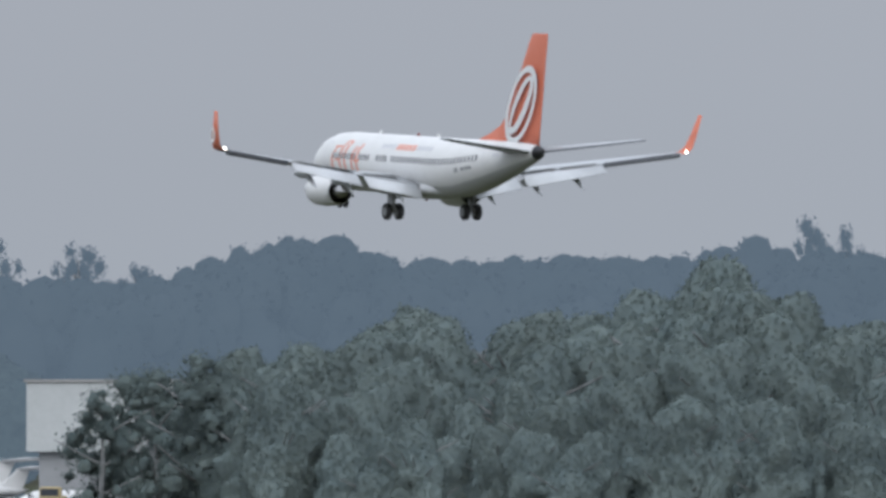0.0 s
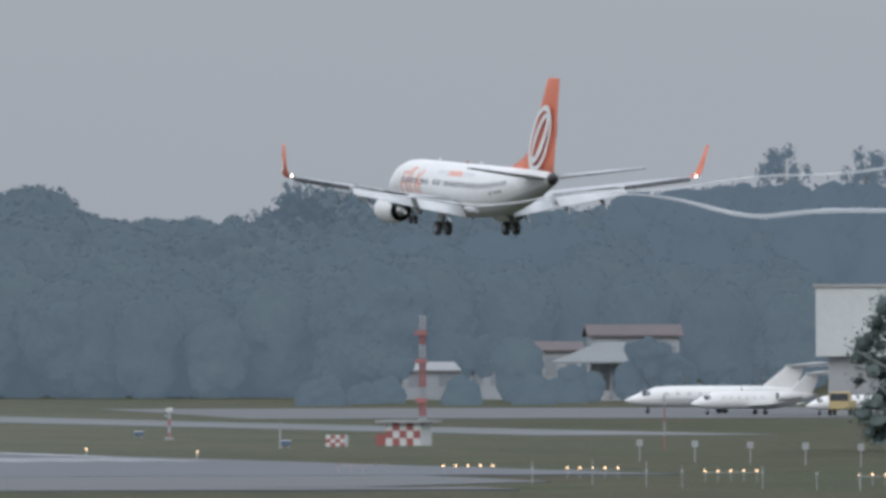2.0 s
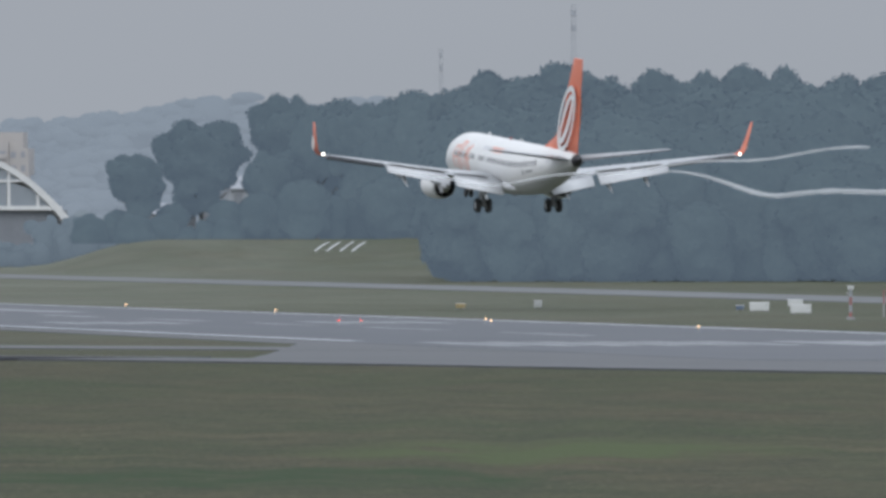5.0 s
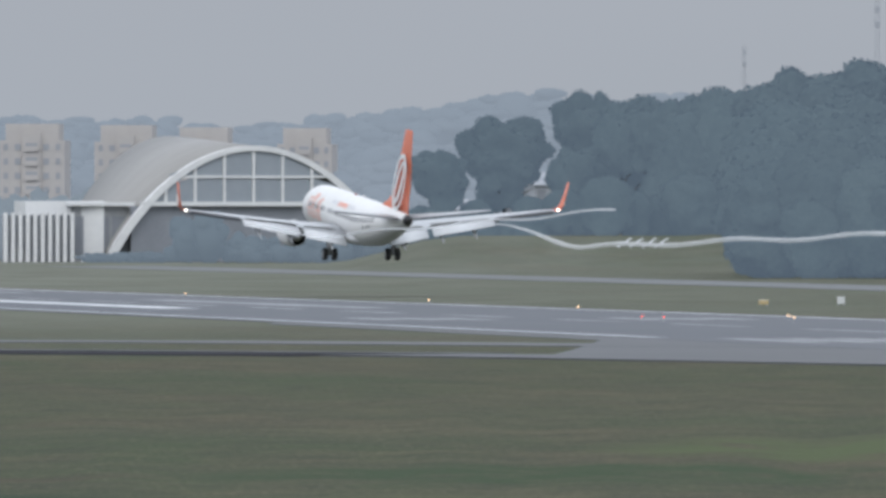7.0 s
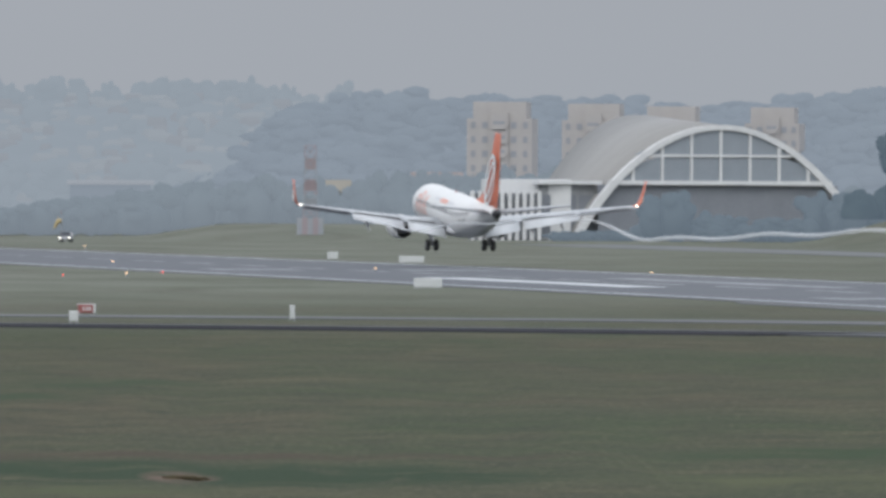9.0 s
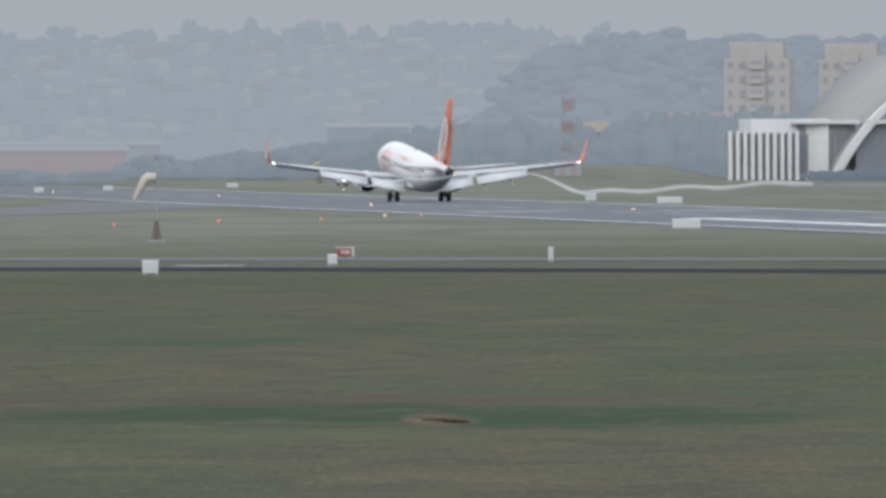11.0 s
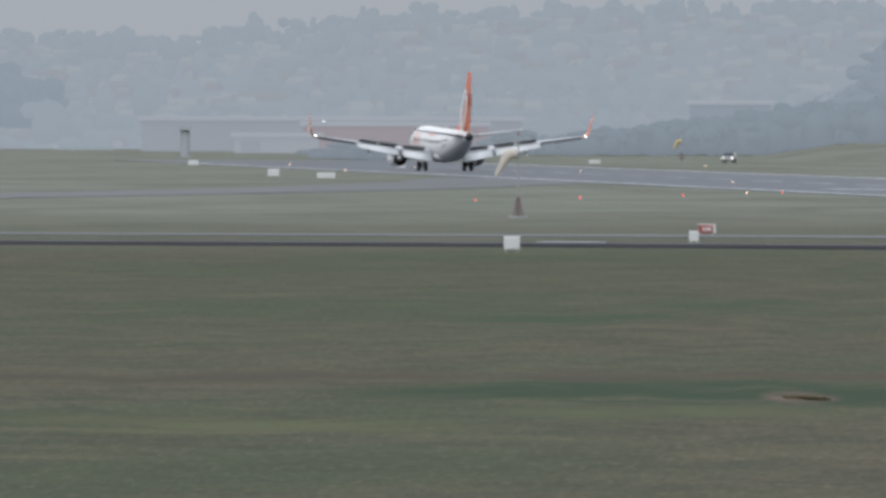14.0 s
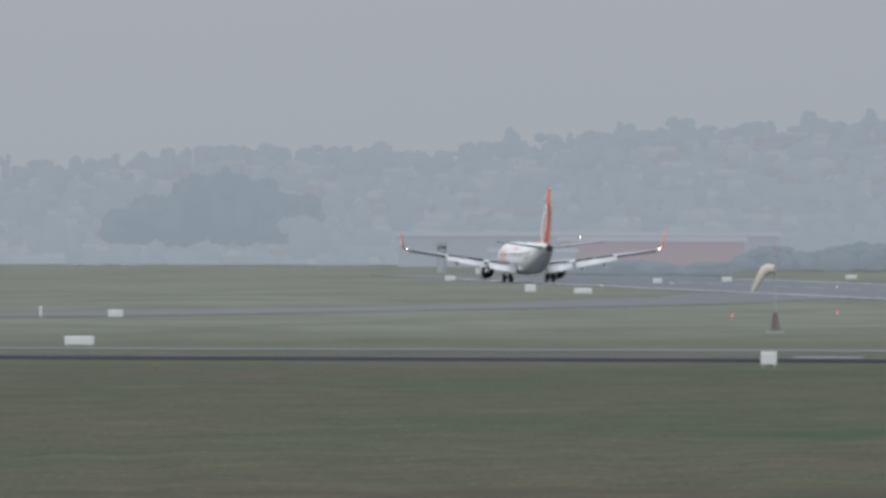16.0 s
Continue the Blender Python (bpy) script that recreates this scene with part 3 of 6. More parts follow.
def lobes(kind, seed):
    """Lobes of a crown on a tree 10 m high."""
    rng = random.Random(seed)
    out = []
    if kind == "dome":
        out.append(((0, 0, 5.9), (3.7, 3.7, 3.7)))
        out.append(((0.3, -0.2, 3.2), (3.4, 3.4, 3.0)))
        for i in range(15):
            a, q = rng.uniform(0, 6.28), rng.uniform(0.1, 0.97)
            e = math.sqrt(1 - q * q)
            g = rng.uniform(0.6, 1.6)
            k = rng.uniform(0.9, 1.03)
            out.append(((2.6 * k * q * math.cos(a), 2.7 * k * q * math.sin(a), 5.9 + 3.0 * k * e - 0.3 * g), (g, g * rng.uniform(0.8, 1.2), g * rng.uniform(0.6, 0.9))))
        for i in range(9):
            a = rng.uniform(0, 6.28)
            g = rng.uniform(0.8, 1.6)
            out.append(((2.6 * math.cos(a), 2.6 * math.sin(a), rng.uniform(1.6, 5.6)), (g, g, 0.85 * g)))
    elif kind == "pine":
        out.append(((0, 0, 6.7), (2.7, 2.7, 2.3)))
        for i in range(20):
            a, q = rng.uniform(0, 6.28), rng.uniform(0.05, 1.0) ** 0.7
            g = rng.uniform(0.6, 1.5)
            k = rng.uniform(0.85, 1.15)
            out.append(((3.3 * k * q * math.cos(a), 3.3 * k * q * math.sin(a), 6.6 + 2.5 * k * math.sqrt(max(0.0, 1 - q * q)) - 0.2 * g), (g, g * rng.uniform(0.8, 1.2), g * rng.uniform(0.5, 0.8))))
        for i in range(7):
            a, z = rng.uniform(0, 6.28), rng.uniform(2.6, 5.8)
            g = rng.uniform(0.6, 1.2)
            w = 0.5 + 0.42 * (z - 1.5)
            out.append(((w * math.cos(a), w * math.sin(a), z), (g, g, 0.7 * g)))
    elif kind == "gum":
        out.append(((0, 0, 4.6), (1.9, 1.9, 3.4)))
        out.append(((0.2, -0.2, 1.6), (1.7, 1.7, 2.0)))
        for i in range(22):
            f, a = (i + rng.uniform(0, 1)) / 22, rng.uniform(0, 6.28)
            w = (0.9 + 1.2 * math.sin(math.pi * min(1.0, 0.25 + 0.75 * f))) * rng.uniform(0.5, 1.15)
            g = rng.uniform(0.5, 1.1)
            out.append(((w * math.cos(a), w * math.sin(a), 0.8 + 8.3 * f), (g, g, g * rng.uniform(0.9, 1.5))))
        out.append(((rng.uniform(-0.6, 0.6), rng.uniform(-0.6, 0.6), 8.5), (1.0, 1.0, 1.5)))
    elif kind == "tall":
        for i in range(38):
            f, a = (i + rng.uniform(0, 1)) / 38, rng.uniform(0, 6.28)
            w = 2.3 * math.sin(math.pi * (0.14 + 0.78 * f)) ** 0.7 * rng.uniform(0.15, 0.85)
            g = rng.uniform(0.45, 0.95)
            out.append(((w * math.cos(a), w * math.sin(a), 0.9 + 8.4 * f), (g, g, g * rng.uniform(0.8, 1.3))))
    elif kind == "umbrella":
        for i in range(17):
            a, q = rng.uniform(0, 6.28), rng.uniform(0.02, 1) ** 0.5
            g = rng.uniform(0.5, 1.0)
            out.append(((3.5 * q * math.cos(a), 3.5 * q * math.sin(a), 9.3 - 2.6 * q * q + rng.uniform(-0.6, 0.2)), (g, g, rng.uniform(0.28, 0.5))))
    elif kind == "ragged":
        for i in range(10):
            a = rng.uniform(0, 6.28)
            z = rng.uniform(3.0, 9.0)
            w = 2.2 * (1 - ((z - 6) / 5) ** 2)
            out.append(((w * 0.8 * math.cos(a), w * 0.8 * math.sin(a), z), (rng.uniform(0.7, 1.3), rng.uniform(0.7, 1.3), rng.uniform(0.5, 0.9))))
    else:
        out.append(((0, 0, 1.4), (5.2, 5.2, 5.6)))
        for i in range(24):
            a, q = rng.uniform(0, 6.28), rng.uniform(0.1, 1.0)
            g = rng.uniform(0.7, 2.0)
            k = rng.uniform(0.8, 1.15)
            out.append(((4.8 * k * q * math.cos(a), 4.8 * k * q * math.sin(a), 1.0 + 5.8 * k * math.sqrt(1 - q * q)), (g, g * rng.uniform(0.8, 1.2), g * rng.uniform(0.7, 1.2))))
    return out


TREES = {}


def tree_kind(key, kind, count, size, mat, seed, label):
    crown = crown_mesh("crown", lobes(kind, seed), count, size, mat, seed, kind in ("dome", "pine", "bush", "gum"), 0.35 if mat is M_LEAF_NEAR else 0.0)
    trunk = trunk_mesh(8.4 if kind in ("umbrella", "tall", "gum") else 6.5, 0.12, 0.22, 12 if kind == "umbrella" else 6, seed)
    TREES[key] = (trunk, crown, label)


for i, kind in enumerate(("dome", "pine", "umbrella", "ragged", "dome", "pine", "bush")):
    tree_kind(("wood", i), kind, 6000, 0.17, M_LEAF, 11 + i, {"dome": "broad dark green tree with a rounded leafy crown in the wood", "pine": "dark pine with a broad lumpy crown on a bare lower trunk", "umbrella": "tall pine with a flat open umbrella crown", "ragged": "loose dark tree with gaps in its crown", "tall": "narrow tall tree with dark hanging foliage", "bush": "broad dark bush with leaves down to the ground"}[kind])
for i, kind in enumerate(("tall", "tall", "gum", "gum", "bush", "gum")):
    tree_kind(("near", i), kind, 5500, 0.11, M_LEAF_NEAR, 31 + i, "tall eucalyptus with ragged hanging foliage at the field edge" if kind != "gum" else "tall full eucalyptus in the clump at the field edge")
tree_kind(("pine", 1), "tall", 1800, 0.2, M_RIDGELEAF, 72, "slender hazy tree standing above the ridge")
tree_kind(("pine", 0), "umbrella", 1500, 0.2, M_RIDGELEAF, 71, "hazy umbrella pine standing above the ridge")


def tree(key, bearing, distance, tall, z=None, wide=1.0, group="trees of the wood"):
    trunk, crown, label = TREES[key]
    s = tall / 10.0
    z = height(bearing, distance) if z is None else z
    m = place(bearing, distance, z, random.uniform(0, 360)) @ Matrix.Diagonal((s * wide, s * wide, s, 1))
    ob = thing("tree", m, label, "tree", group)
    shared("trunk", trunk, ob)
    shared("crown", crown, ob)
    return ob


TOP_C = [(13.57, 23.4), (13.69, 22.3), (13.9, 22.6), (14.03, 24), (14.27, 24.2), (14.45, 24.4), (14.61, 25.0), (14.8, 25.2), (14.96, 24.2), (15.29, 25.2), (15.57, 25.7), (15.77, 24), (15.97, 26), (16.11, 26.4), (16.23, 23.4), (16.54, 21.8), (16.83, 21.8), (17.2, 23), (17.5, 22), (18, 20)]
TOP_B = [(16.0, 16), (16.77, 17.5), (17.2, 21), (17.9, 21), (18.4, 18.5), (18.9, 17), (20, 16)]
TOP_A = [(17.9, 29), (18.14, 30.5), (18.42, 32.2), (18.67, 33), (18.95, 33.1), (19.4, 33.3), (19.56, 34.8), (19.76, 37.8), (19.94, 39.6), (20.15, 37.6), (20.43, 37.3), (20.55, 35), (20.80, 37.9), (21.05, 37.3), (21.3, 36.5), (21.62, 39.6), (21.79, 38.6), (21.9, 38), (22.04, 37.6), (23, 38)]


def wood(tops, ref, b0, b1, d0, d1, rows, gap, low, high, kinds, seed, group):
    """Rows of trees that rise towards the back row, whose tops follow the wood's outline."""
    rng = random.Random(seed)
    for r in range(rows):
        f = r / max(1, rows - 1)
        d = d0 + (d1 - d0) * f
        b = b0 + rng.uniform(0, 0.1)
        while b < b1:
            dd = d + rng.uniform(-12, 12)
            z = height(b, dd)
            top = curve(tops, b)
            aim_top = (top - EYE.z) * dd / ref + EYE.z
            want = (aim_top - z) * (0.72 + 0.335 * f) * rng.uniform(0.95, 1.03)
            tall = min(high, max(low, want))
            base = max(z, aim_top * rng.uniform(0.9, 1.0) - tall) if f > 0.99 else z
            tree(rng.choice(kinds if f > 0.5 else [("wood", 0), ("wood", 4)]), b, dd, tall, min(base, z + 2.0), rng.uniform(0.85, 1.2), group)
            b += math.degrees(gap * rng.uniform(0.75, 1.3) / dd)


W = [("wood", i) for i in (0, 1, 4, 5, 1, 3)]
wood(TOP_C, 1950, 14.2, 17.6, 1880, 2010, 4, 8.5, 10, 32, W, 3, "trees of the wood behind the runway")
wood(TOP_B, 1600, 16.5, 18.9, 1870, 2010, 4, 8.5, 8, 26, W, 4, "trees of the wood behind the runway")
for b, h_, w in ((13.02, 13.2, 1.15), (13.25, 18.4, 1.2), (13.50, 14, 1.0), (13.58, 22.6, 0.75), (13.68, 21, 0.8), (13.74, 22, 0.7), (13.82, 21, 0.8), (13.90, 21.3, 0.8), (13.97, 22, 0.8), (14.04, 23, 0.8), (14.12, 22.4, 0.8), (14.20, 23, 0.8), (14.28, 23.6, 0.85), (14.38, 23.8, 0.85), (14.47, 24.5, 0.85)):
    tree(("wood", random.choice((1, 5)) if b < 13.6 else random.choice((0, 1, 4, 5))), b, 2360 + random.uniform(-12, 20), h_, 4.2, w, "trees above the grass bank")
for b, h_ in ((12.95, 5.0), (13.15, 6.0), (13.34, 6.5), (13.46, 7.0)):
    tree(("wood", random.choice((0, 4))), b, 2352, h_, 4.2, 1.1, "trees above the grass bank")
b = 12.85
while b < 14.4:
    low = b < 13.45
    tree(("wood", 6 if low else random.choice((0, 4))), b, 2342 + random.uniform(-6, 6), random.uniform(2.2, 5.0) if low else random.uniform(6.0, 10.0), 4.2, random.uniform(0.9, 1.4), "bushes along the grass bank")
    b += random.uniform(0.06, 0.12)
for b, d, h_ in ((18.83, 2600, 21.5), (19.12, 2600, 21), (19.33, 2600, 17.5), (21.35, 2600, 17)):
    tree(("pine", 0), b, d, h_, 18.0, 0.68, "umbrella pines on the ridge")
for b, h_, w in ((21.77, 25, 0.62), (21.82, 22, 0.55), (21.90, 23.5, 0.42), (21.96, 20, 0.5)):
    tree(("pine", 1), b, 2600, h_, 18.0, w, "slender trees on the ridge")
for b, d, h_ in ((17.16, 2010, 27), (17.24, 2015, 26.5), (14.70, 2010, 25.5), (14.80, 2015, 26), (15.55, 2015, 25.5), (16.1, 2015, 26), (13.86, 2390, 19)):
    tree(("wood", 2), b, d, h_, None, 1.0, "umbrella pines above the wood")
b = 14.24
while b < 17.4:
    tree(("wood", random.choice((0, 4))), b, 1866 + random.uniform(-10, 12), random.uniform(9.0, 15.0), 0, random.uniform(0.9, 1.3), "low trees at the foot of the wood")
    b += random.uniform(0.09, 0.17)
for b in (17.15, 17.3, 17.38, 17.66, 17.92, 18.0, 18.06, 18.42, 18.52, 18.62, 18.72, 18.84):
    tree(("wood", 6), b, 1650 + random.uniform(-20, 60), random.uniform(2.2, 3.6), 0, random.uniform(1.0, 1.7), "bushes among the houses")
for b in (17.42, 17.7, 17.86, 18.34, 18.46, 18.6, 18.75):
    tree(("wood", random.choice((0, 1, 3))), b, 1700 + random.uniform(0, 60), random.uniform(5, 8), 0, 1.0, "trees among the houses")
for b, h_ in ((18.39, 6.0), (18.44, 5.0), (18.05, 4.2), (18.13, 3.4), (18.27, 4.6), (18.33, 3.6)):
    tree(("wood", random.choice((0, 1))), b, 1728, h_, 0, 1.1, "trees among the houses")
N = [("near", i) for i in (2, 3, 5)]
TOP_N = [(19.05, 9), (19.23, 10.1), (19.33, 9.4), (19.56, 11.7), (19.70, 10.7), (19.84, 13.2), (19.98, 13.4), (20.27, 14.7), (20.455, 14.4), (20.58, 12.7), (20.73, 14.4), (20.85, 12.4), (21.0, 14.7), (21.15, 13.7), (21.35, 17.0), (21.5, 17.7), (21.74, 16.4), (21.88, 13.7), (23, 14)]
rng_n = random.Random(8)
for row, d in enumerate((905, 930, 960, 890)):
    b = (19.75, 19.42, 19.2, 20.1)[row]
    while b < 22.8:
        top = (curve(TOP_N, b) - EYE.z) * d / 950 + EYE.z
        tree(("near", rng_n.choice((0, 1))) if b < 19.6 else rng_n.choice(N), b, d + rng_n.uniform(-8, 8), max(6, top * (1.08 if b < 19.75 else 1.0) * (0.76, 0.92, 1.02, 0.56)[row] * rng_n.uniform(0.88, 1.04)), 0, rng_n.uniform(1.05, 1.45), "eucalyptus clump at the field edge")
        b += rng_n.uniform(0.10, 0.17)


# ---- far woods: joined clumps ----
ICO = bmesh.new()
bmesh.ops.create_icosphere(ICO, subdivisions=2, radius=1.0)
ICO_V = np.array([v.co[:] for v in ICO.verts])
ICO_F = np.array([[v.index for v in f.verts] for f in ICO.faces])
ICO.free()


def far_wood(name, spots, mat, label, seed, lobes_=5, leaves=90):
    """One mesh of many crowns; spots are (bearing, distance, foot, height, width)."""
    rng = np.random.default_rng(seed)
    V, F, N_, base = [], [], [], 0
    for b, d, z, tall, wide in spots:
        o = np.array([d * math.sin(radians(b)), d * math.cos(radians(b)), z])
        mid = o + np.array([0, 0, tall * 0.4])
        lob = []
        for k in range(lobes_):
            c = np.array([rng.normal() * wide * 0.24, rng.normal() * wide * 0.24, tall * rng.uniform(0.5, 0.84)])
            r = np.array([wide * rng.uniform(0.18, 0.32), wide * rng.uniform(0.18, 0.32), tall * rng.uniform(0.13, 0.2)])
            if k == 0:
                c, r = np.array([0, 0, tall * 0.42]), np.array([wide * 0.40, wide * 0.40, tall * 0.46])
            lob.append((c, r))
            jit = 0.92 + 0.10 * np.sin(ICO_V @ rng.normal(size=3) * 5 + rng.uniform(0, 6))[:, None]
            p = o + c + ICO_V * r * jit
            V.append(p)
            q = p - mid
            N_.append(ICO_V * 0.7 + q / np.linalg.norm(q, axis=1)[:, None])
            F += (ICO_F + base).tolist()
            base += len(ICO_V)
        n = leaves
        pick = rng.integers(0, lobes_, n)
        dirs = rng.normal(size=(n, 3))
        dirs /= np.linalg.norm(dirs, axis=1)[:, None]
        p = o + np.array([lob[i][0] for i in pick]) + dirs * np.array([lob[i][1] for i in pick]) * rng.uniform(0.85, 1.15, (n, 1))
        u, w = rng.normal(size=(n, 3)), rng.normal(size=(n, 3))
        s_ = 0.009 * tall
        V.append(np.stack([p + u * s_, p + w * s_, p - u * s_, p - w * s_], 1).reshape(-1, 3))
        q = p - mid
        N_.append(np.repeat(dirs * 0.7 + q / np.linalg.norm(q, axis=1)[:, None], 4, axis=0))
        F += (np.arange(4 * n).reshape(n, 4) + base).tolist()
        base += 4 * n
    nn = np.concatenate(N_)
    nn /= np.linalg.norm(nn, axis=1)[:, None]
    me = leafy_mesh(name, np.concatenate(V).tolist(), F, nn.tolist(), mat)
    return tagged(new(name, me), label, "trees", kind="stuff")


rng_f = random.Random(9)
spots = []
for r in range(9):
    f = r / 8
    b = 17.5
    while b < 22.9:
        d = 1950 + 690 * f + rng_f.uniform(-25, 25)
        z = height(b, d)
        top = (curve(TOP_A, b) - EYE.z) * d / 2640 + EYE.z
        tall = min(24, max(10, (top - z) * rng_f.uniform(0.93, 1.04)))
        spots.append((b, d, z if f < 0.9 else max(z, top - tall), tall, rng_f.uniform(9, 15)))
        b += math.degrees(9.5 * rng_f.uniform(0.7, 1.3) / d)
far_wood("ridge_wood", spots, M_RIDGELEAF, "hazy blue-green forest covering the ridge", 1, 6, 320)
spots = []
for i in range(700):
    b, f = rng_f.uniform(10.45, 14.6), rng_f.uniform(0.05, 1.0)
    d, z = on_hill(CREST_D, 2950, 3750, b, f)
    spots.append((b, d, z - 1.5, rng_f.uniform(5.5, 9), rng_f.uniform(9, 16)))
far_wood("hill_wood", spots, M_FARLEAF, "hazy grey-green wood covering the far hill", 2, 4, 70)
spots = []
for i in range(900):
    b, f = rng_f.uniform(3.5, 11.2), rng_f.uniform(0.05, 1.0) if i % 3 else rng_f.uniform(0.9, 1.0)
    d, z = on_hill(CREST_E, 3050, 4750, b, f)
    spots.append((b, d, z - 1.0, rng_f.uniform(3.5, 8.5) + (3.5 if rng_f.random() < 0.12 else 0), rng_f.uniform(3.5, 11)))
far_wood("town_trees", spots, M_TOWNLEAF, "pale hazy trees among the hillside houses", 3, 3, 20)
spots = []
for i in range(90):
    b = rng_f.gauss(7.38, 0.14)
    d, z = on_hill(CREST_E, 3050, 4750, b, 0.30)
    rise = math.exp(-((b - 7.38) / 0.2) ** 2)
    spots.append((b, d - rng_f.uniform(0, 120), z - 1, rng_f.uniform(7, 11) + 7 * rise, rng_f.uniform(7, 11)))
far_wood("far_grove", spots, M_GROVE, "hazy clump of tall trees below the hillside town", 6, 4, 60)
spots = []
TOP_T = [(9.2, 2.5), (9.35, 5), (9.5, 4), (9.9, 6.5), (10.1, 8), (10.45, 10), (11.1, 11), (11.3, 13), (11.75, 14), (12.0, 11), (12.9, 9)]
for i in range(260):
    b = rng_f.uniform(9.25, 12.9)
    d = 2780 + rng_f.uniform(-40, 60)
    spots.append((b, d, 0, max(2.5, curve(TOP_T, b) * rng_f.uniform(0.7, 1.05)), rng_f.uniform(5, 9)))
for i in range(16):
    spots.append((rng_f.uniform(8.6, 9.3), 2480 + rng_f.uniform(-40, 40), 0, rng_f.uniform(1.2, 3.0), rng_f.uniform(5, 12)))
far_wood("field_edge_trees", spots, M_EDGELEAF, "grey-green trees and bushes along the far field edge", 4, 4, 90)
spots = []
for i in range(70):
    b = rng_f.uniform(12.0, 12.95)
    spots.append((b, 2560 + rng_f.uniform(-12, 12), 0, (9.0 if 12.06 < b < 12.2 or b > 12.68 else rng_f.uniform(2.5, 6.0)) * rng_f.uniform(0.7, 1.0), rng_f.uniform(3.5, 6)))
for i in range(30):
    spots.append((rng_f.uniform(11.75, 12.05), 2570, 0, rng_f.uniform(1.0, 2.2), rng_f.uniform(3, 5)))
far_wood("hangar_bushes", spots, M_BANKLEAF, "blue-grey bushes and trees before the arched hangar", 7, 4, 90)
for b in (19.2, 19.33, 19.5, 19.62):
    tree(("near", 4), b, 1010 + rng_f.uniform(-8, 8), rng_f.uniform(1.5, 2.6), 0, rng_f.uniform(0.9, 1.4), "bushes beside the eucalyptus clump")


# ---- the airliner: x to its right, y forward, z up, origin under the main wheels ----
NOSE = 19.6
STATIONS = [(0.0, 2.72, 0.06, 0.06), (0.35, 2.75, 0.55, 0.50), (1.0, 2.85, 0.98, 0.95), (2.0, 3.0, 1.36, 1.42), (3.2, 3.14, 1.66, 1.76), (4.6, 3.23, 1.83, 1.94), (6.2, 3.25, 1.88, 2.0),
            (15.0, 3.25, 1.88, 2.0), (24.0, 3.25, 1.88, 2.0), (26.5, 3.36, 1.86, 1.90), (29.0, 3.62, 1.70, 1.66), (31.5, 3.92, 1.42, 1.37), (34.0, 4.24, 1.06, 1.04), (36.0, 4.48, 0.74, 0.74), (37.4, 4.64, 0.48, 0.48)]


def hull(s, a, lift=0.0):
    """A point of the fuselage skin: s metres behind the nose tip, at angle a (0 to the right, 90 on top)."""
    xs = [q[0] for q in STATIONS]
    zc, rw, rh = (float(np.interp(s, xs, [q[k] for q in STATIONS])) for k in (1, 2, 3))
    return Vector(((rw + lift) * math.cos(radians(a)), NOSE - s, zc + (rh + lift) * math.sin(radians(a))))


def patch(name, cells, mat, parent, label="", lift=0.012):
    """A decal on the skin: cells of (s0, s1, a0, a1)."""
    bm = bmesh.new()
    for s0, s1, a0, a1 in cells:
        n = max(1, int(abs(a1 - a0) / 6))
        loft(bm, [[hull(s0, a0 + (a1 - a0) * i / n, lift) for i in range(n + 1)], [hull(s1, a0 + (a1 - a0) * i / n, lift) for i in range(n + 1)]], close=False)
    return part(name, bm, mat, parent, label)


def foil(chord, thick, n=9):
    """A closed wing section: (back from the leading edge, up)."""
    up, lo = [], []
    for i in range(n):
        x = 0.5 - 0.5 * math.cos(math.pi * i / (n - 1))
        y = 5 * thick * (0.2969 * math.sqrt(x) - 0.126 * x - 0.3516 * x * x + 0.2843 * x ** 3 - 0.1015 * x ** 4)
        up.append((x * chord, (y * 1.1 + 0.03 * x * (1 - x)) * chord))
        lo.append((x * chord, (-y * 0.9 + 0.03 * x * (1 - x)) * chord))
    return up + lo[-2:0:-1]


def wing_ring(x, s, z, chord, thick, cant=0.0, side=1):
    """One section; cant turns its thickness from upright towards sideways (for the winglet)."""
    c = radians(cant)
    return [Vector((side * (x - y * math.sin(c)), NOSE - (s + d), z + y * math.cos(c))) for d, y in foil(chord, thick)]


def lens(bm, p, r):
    bmesh.ops.create_icosphere(bm, subdivisions=2, radius=r, matrix=Matrix.Translation(p))
    return bm


def wheel_mesh(r, w):
    bm = bmesh.new()
    prof = [(-w, r * 0.55), (-w, r * 0.86), (-w * 0.72, r * 0.97), (0, r), (w * 0.72, r * 0.97), (w, r * 0.86), (w, r * 0.55)]
    loft(bm, [[Vector((x, q * math.cos(2 * math.pi * i / 20), q * math.sin(2 * math.pi * i / 20))) for i in range(20)] for x, q in prof])
    return mesh_of("tyre", bm, M_TYRE, True)


def rim_mesh(r, w):
    bm = bmesh.new()
    loft(bm, [[Vector((x, q * math.cos(2 * math.pi * i / 14), q * math.sin(2 * math.pi * i / 14))) for i in range(14)] for x, q in ((-w * 1.04, r * 0.3), (-w * 1.02, r * 0.54), (w * 1.02, r * 0.54), (w * 1.04, r * 0.3))])
    return mesh_of("rim", bm, M_POLE)


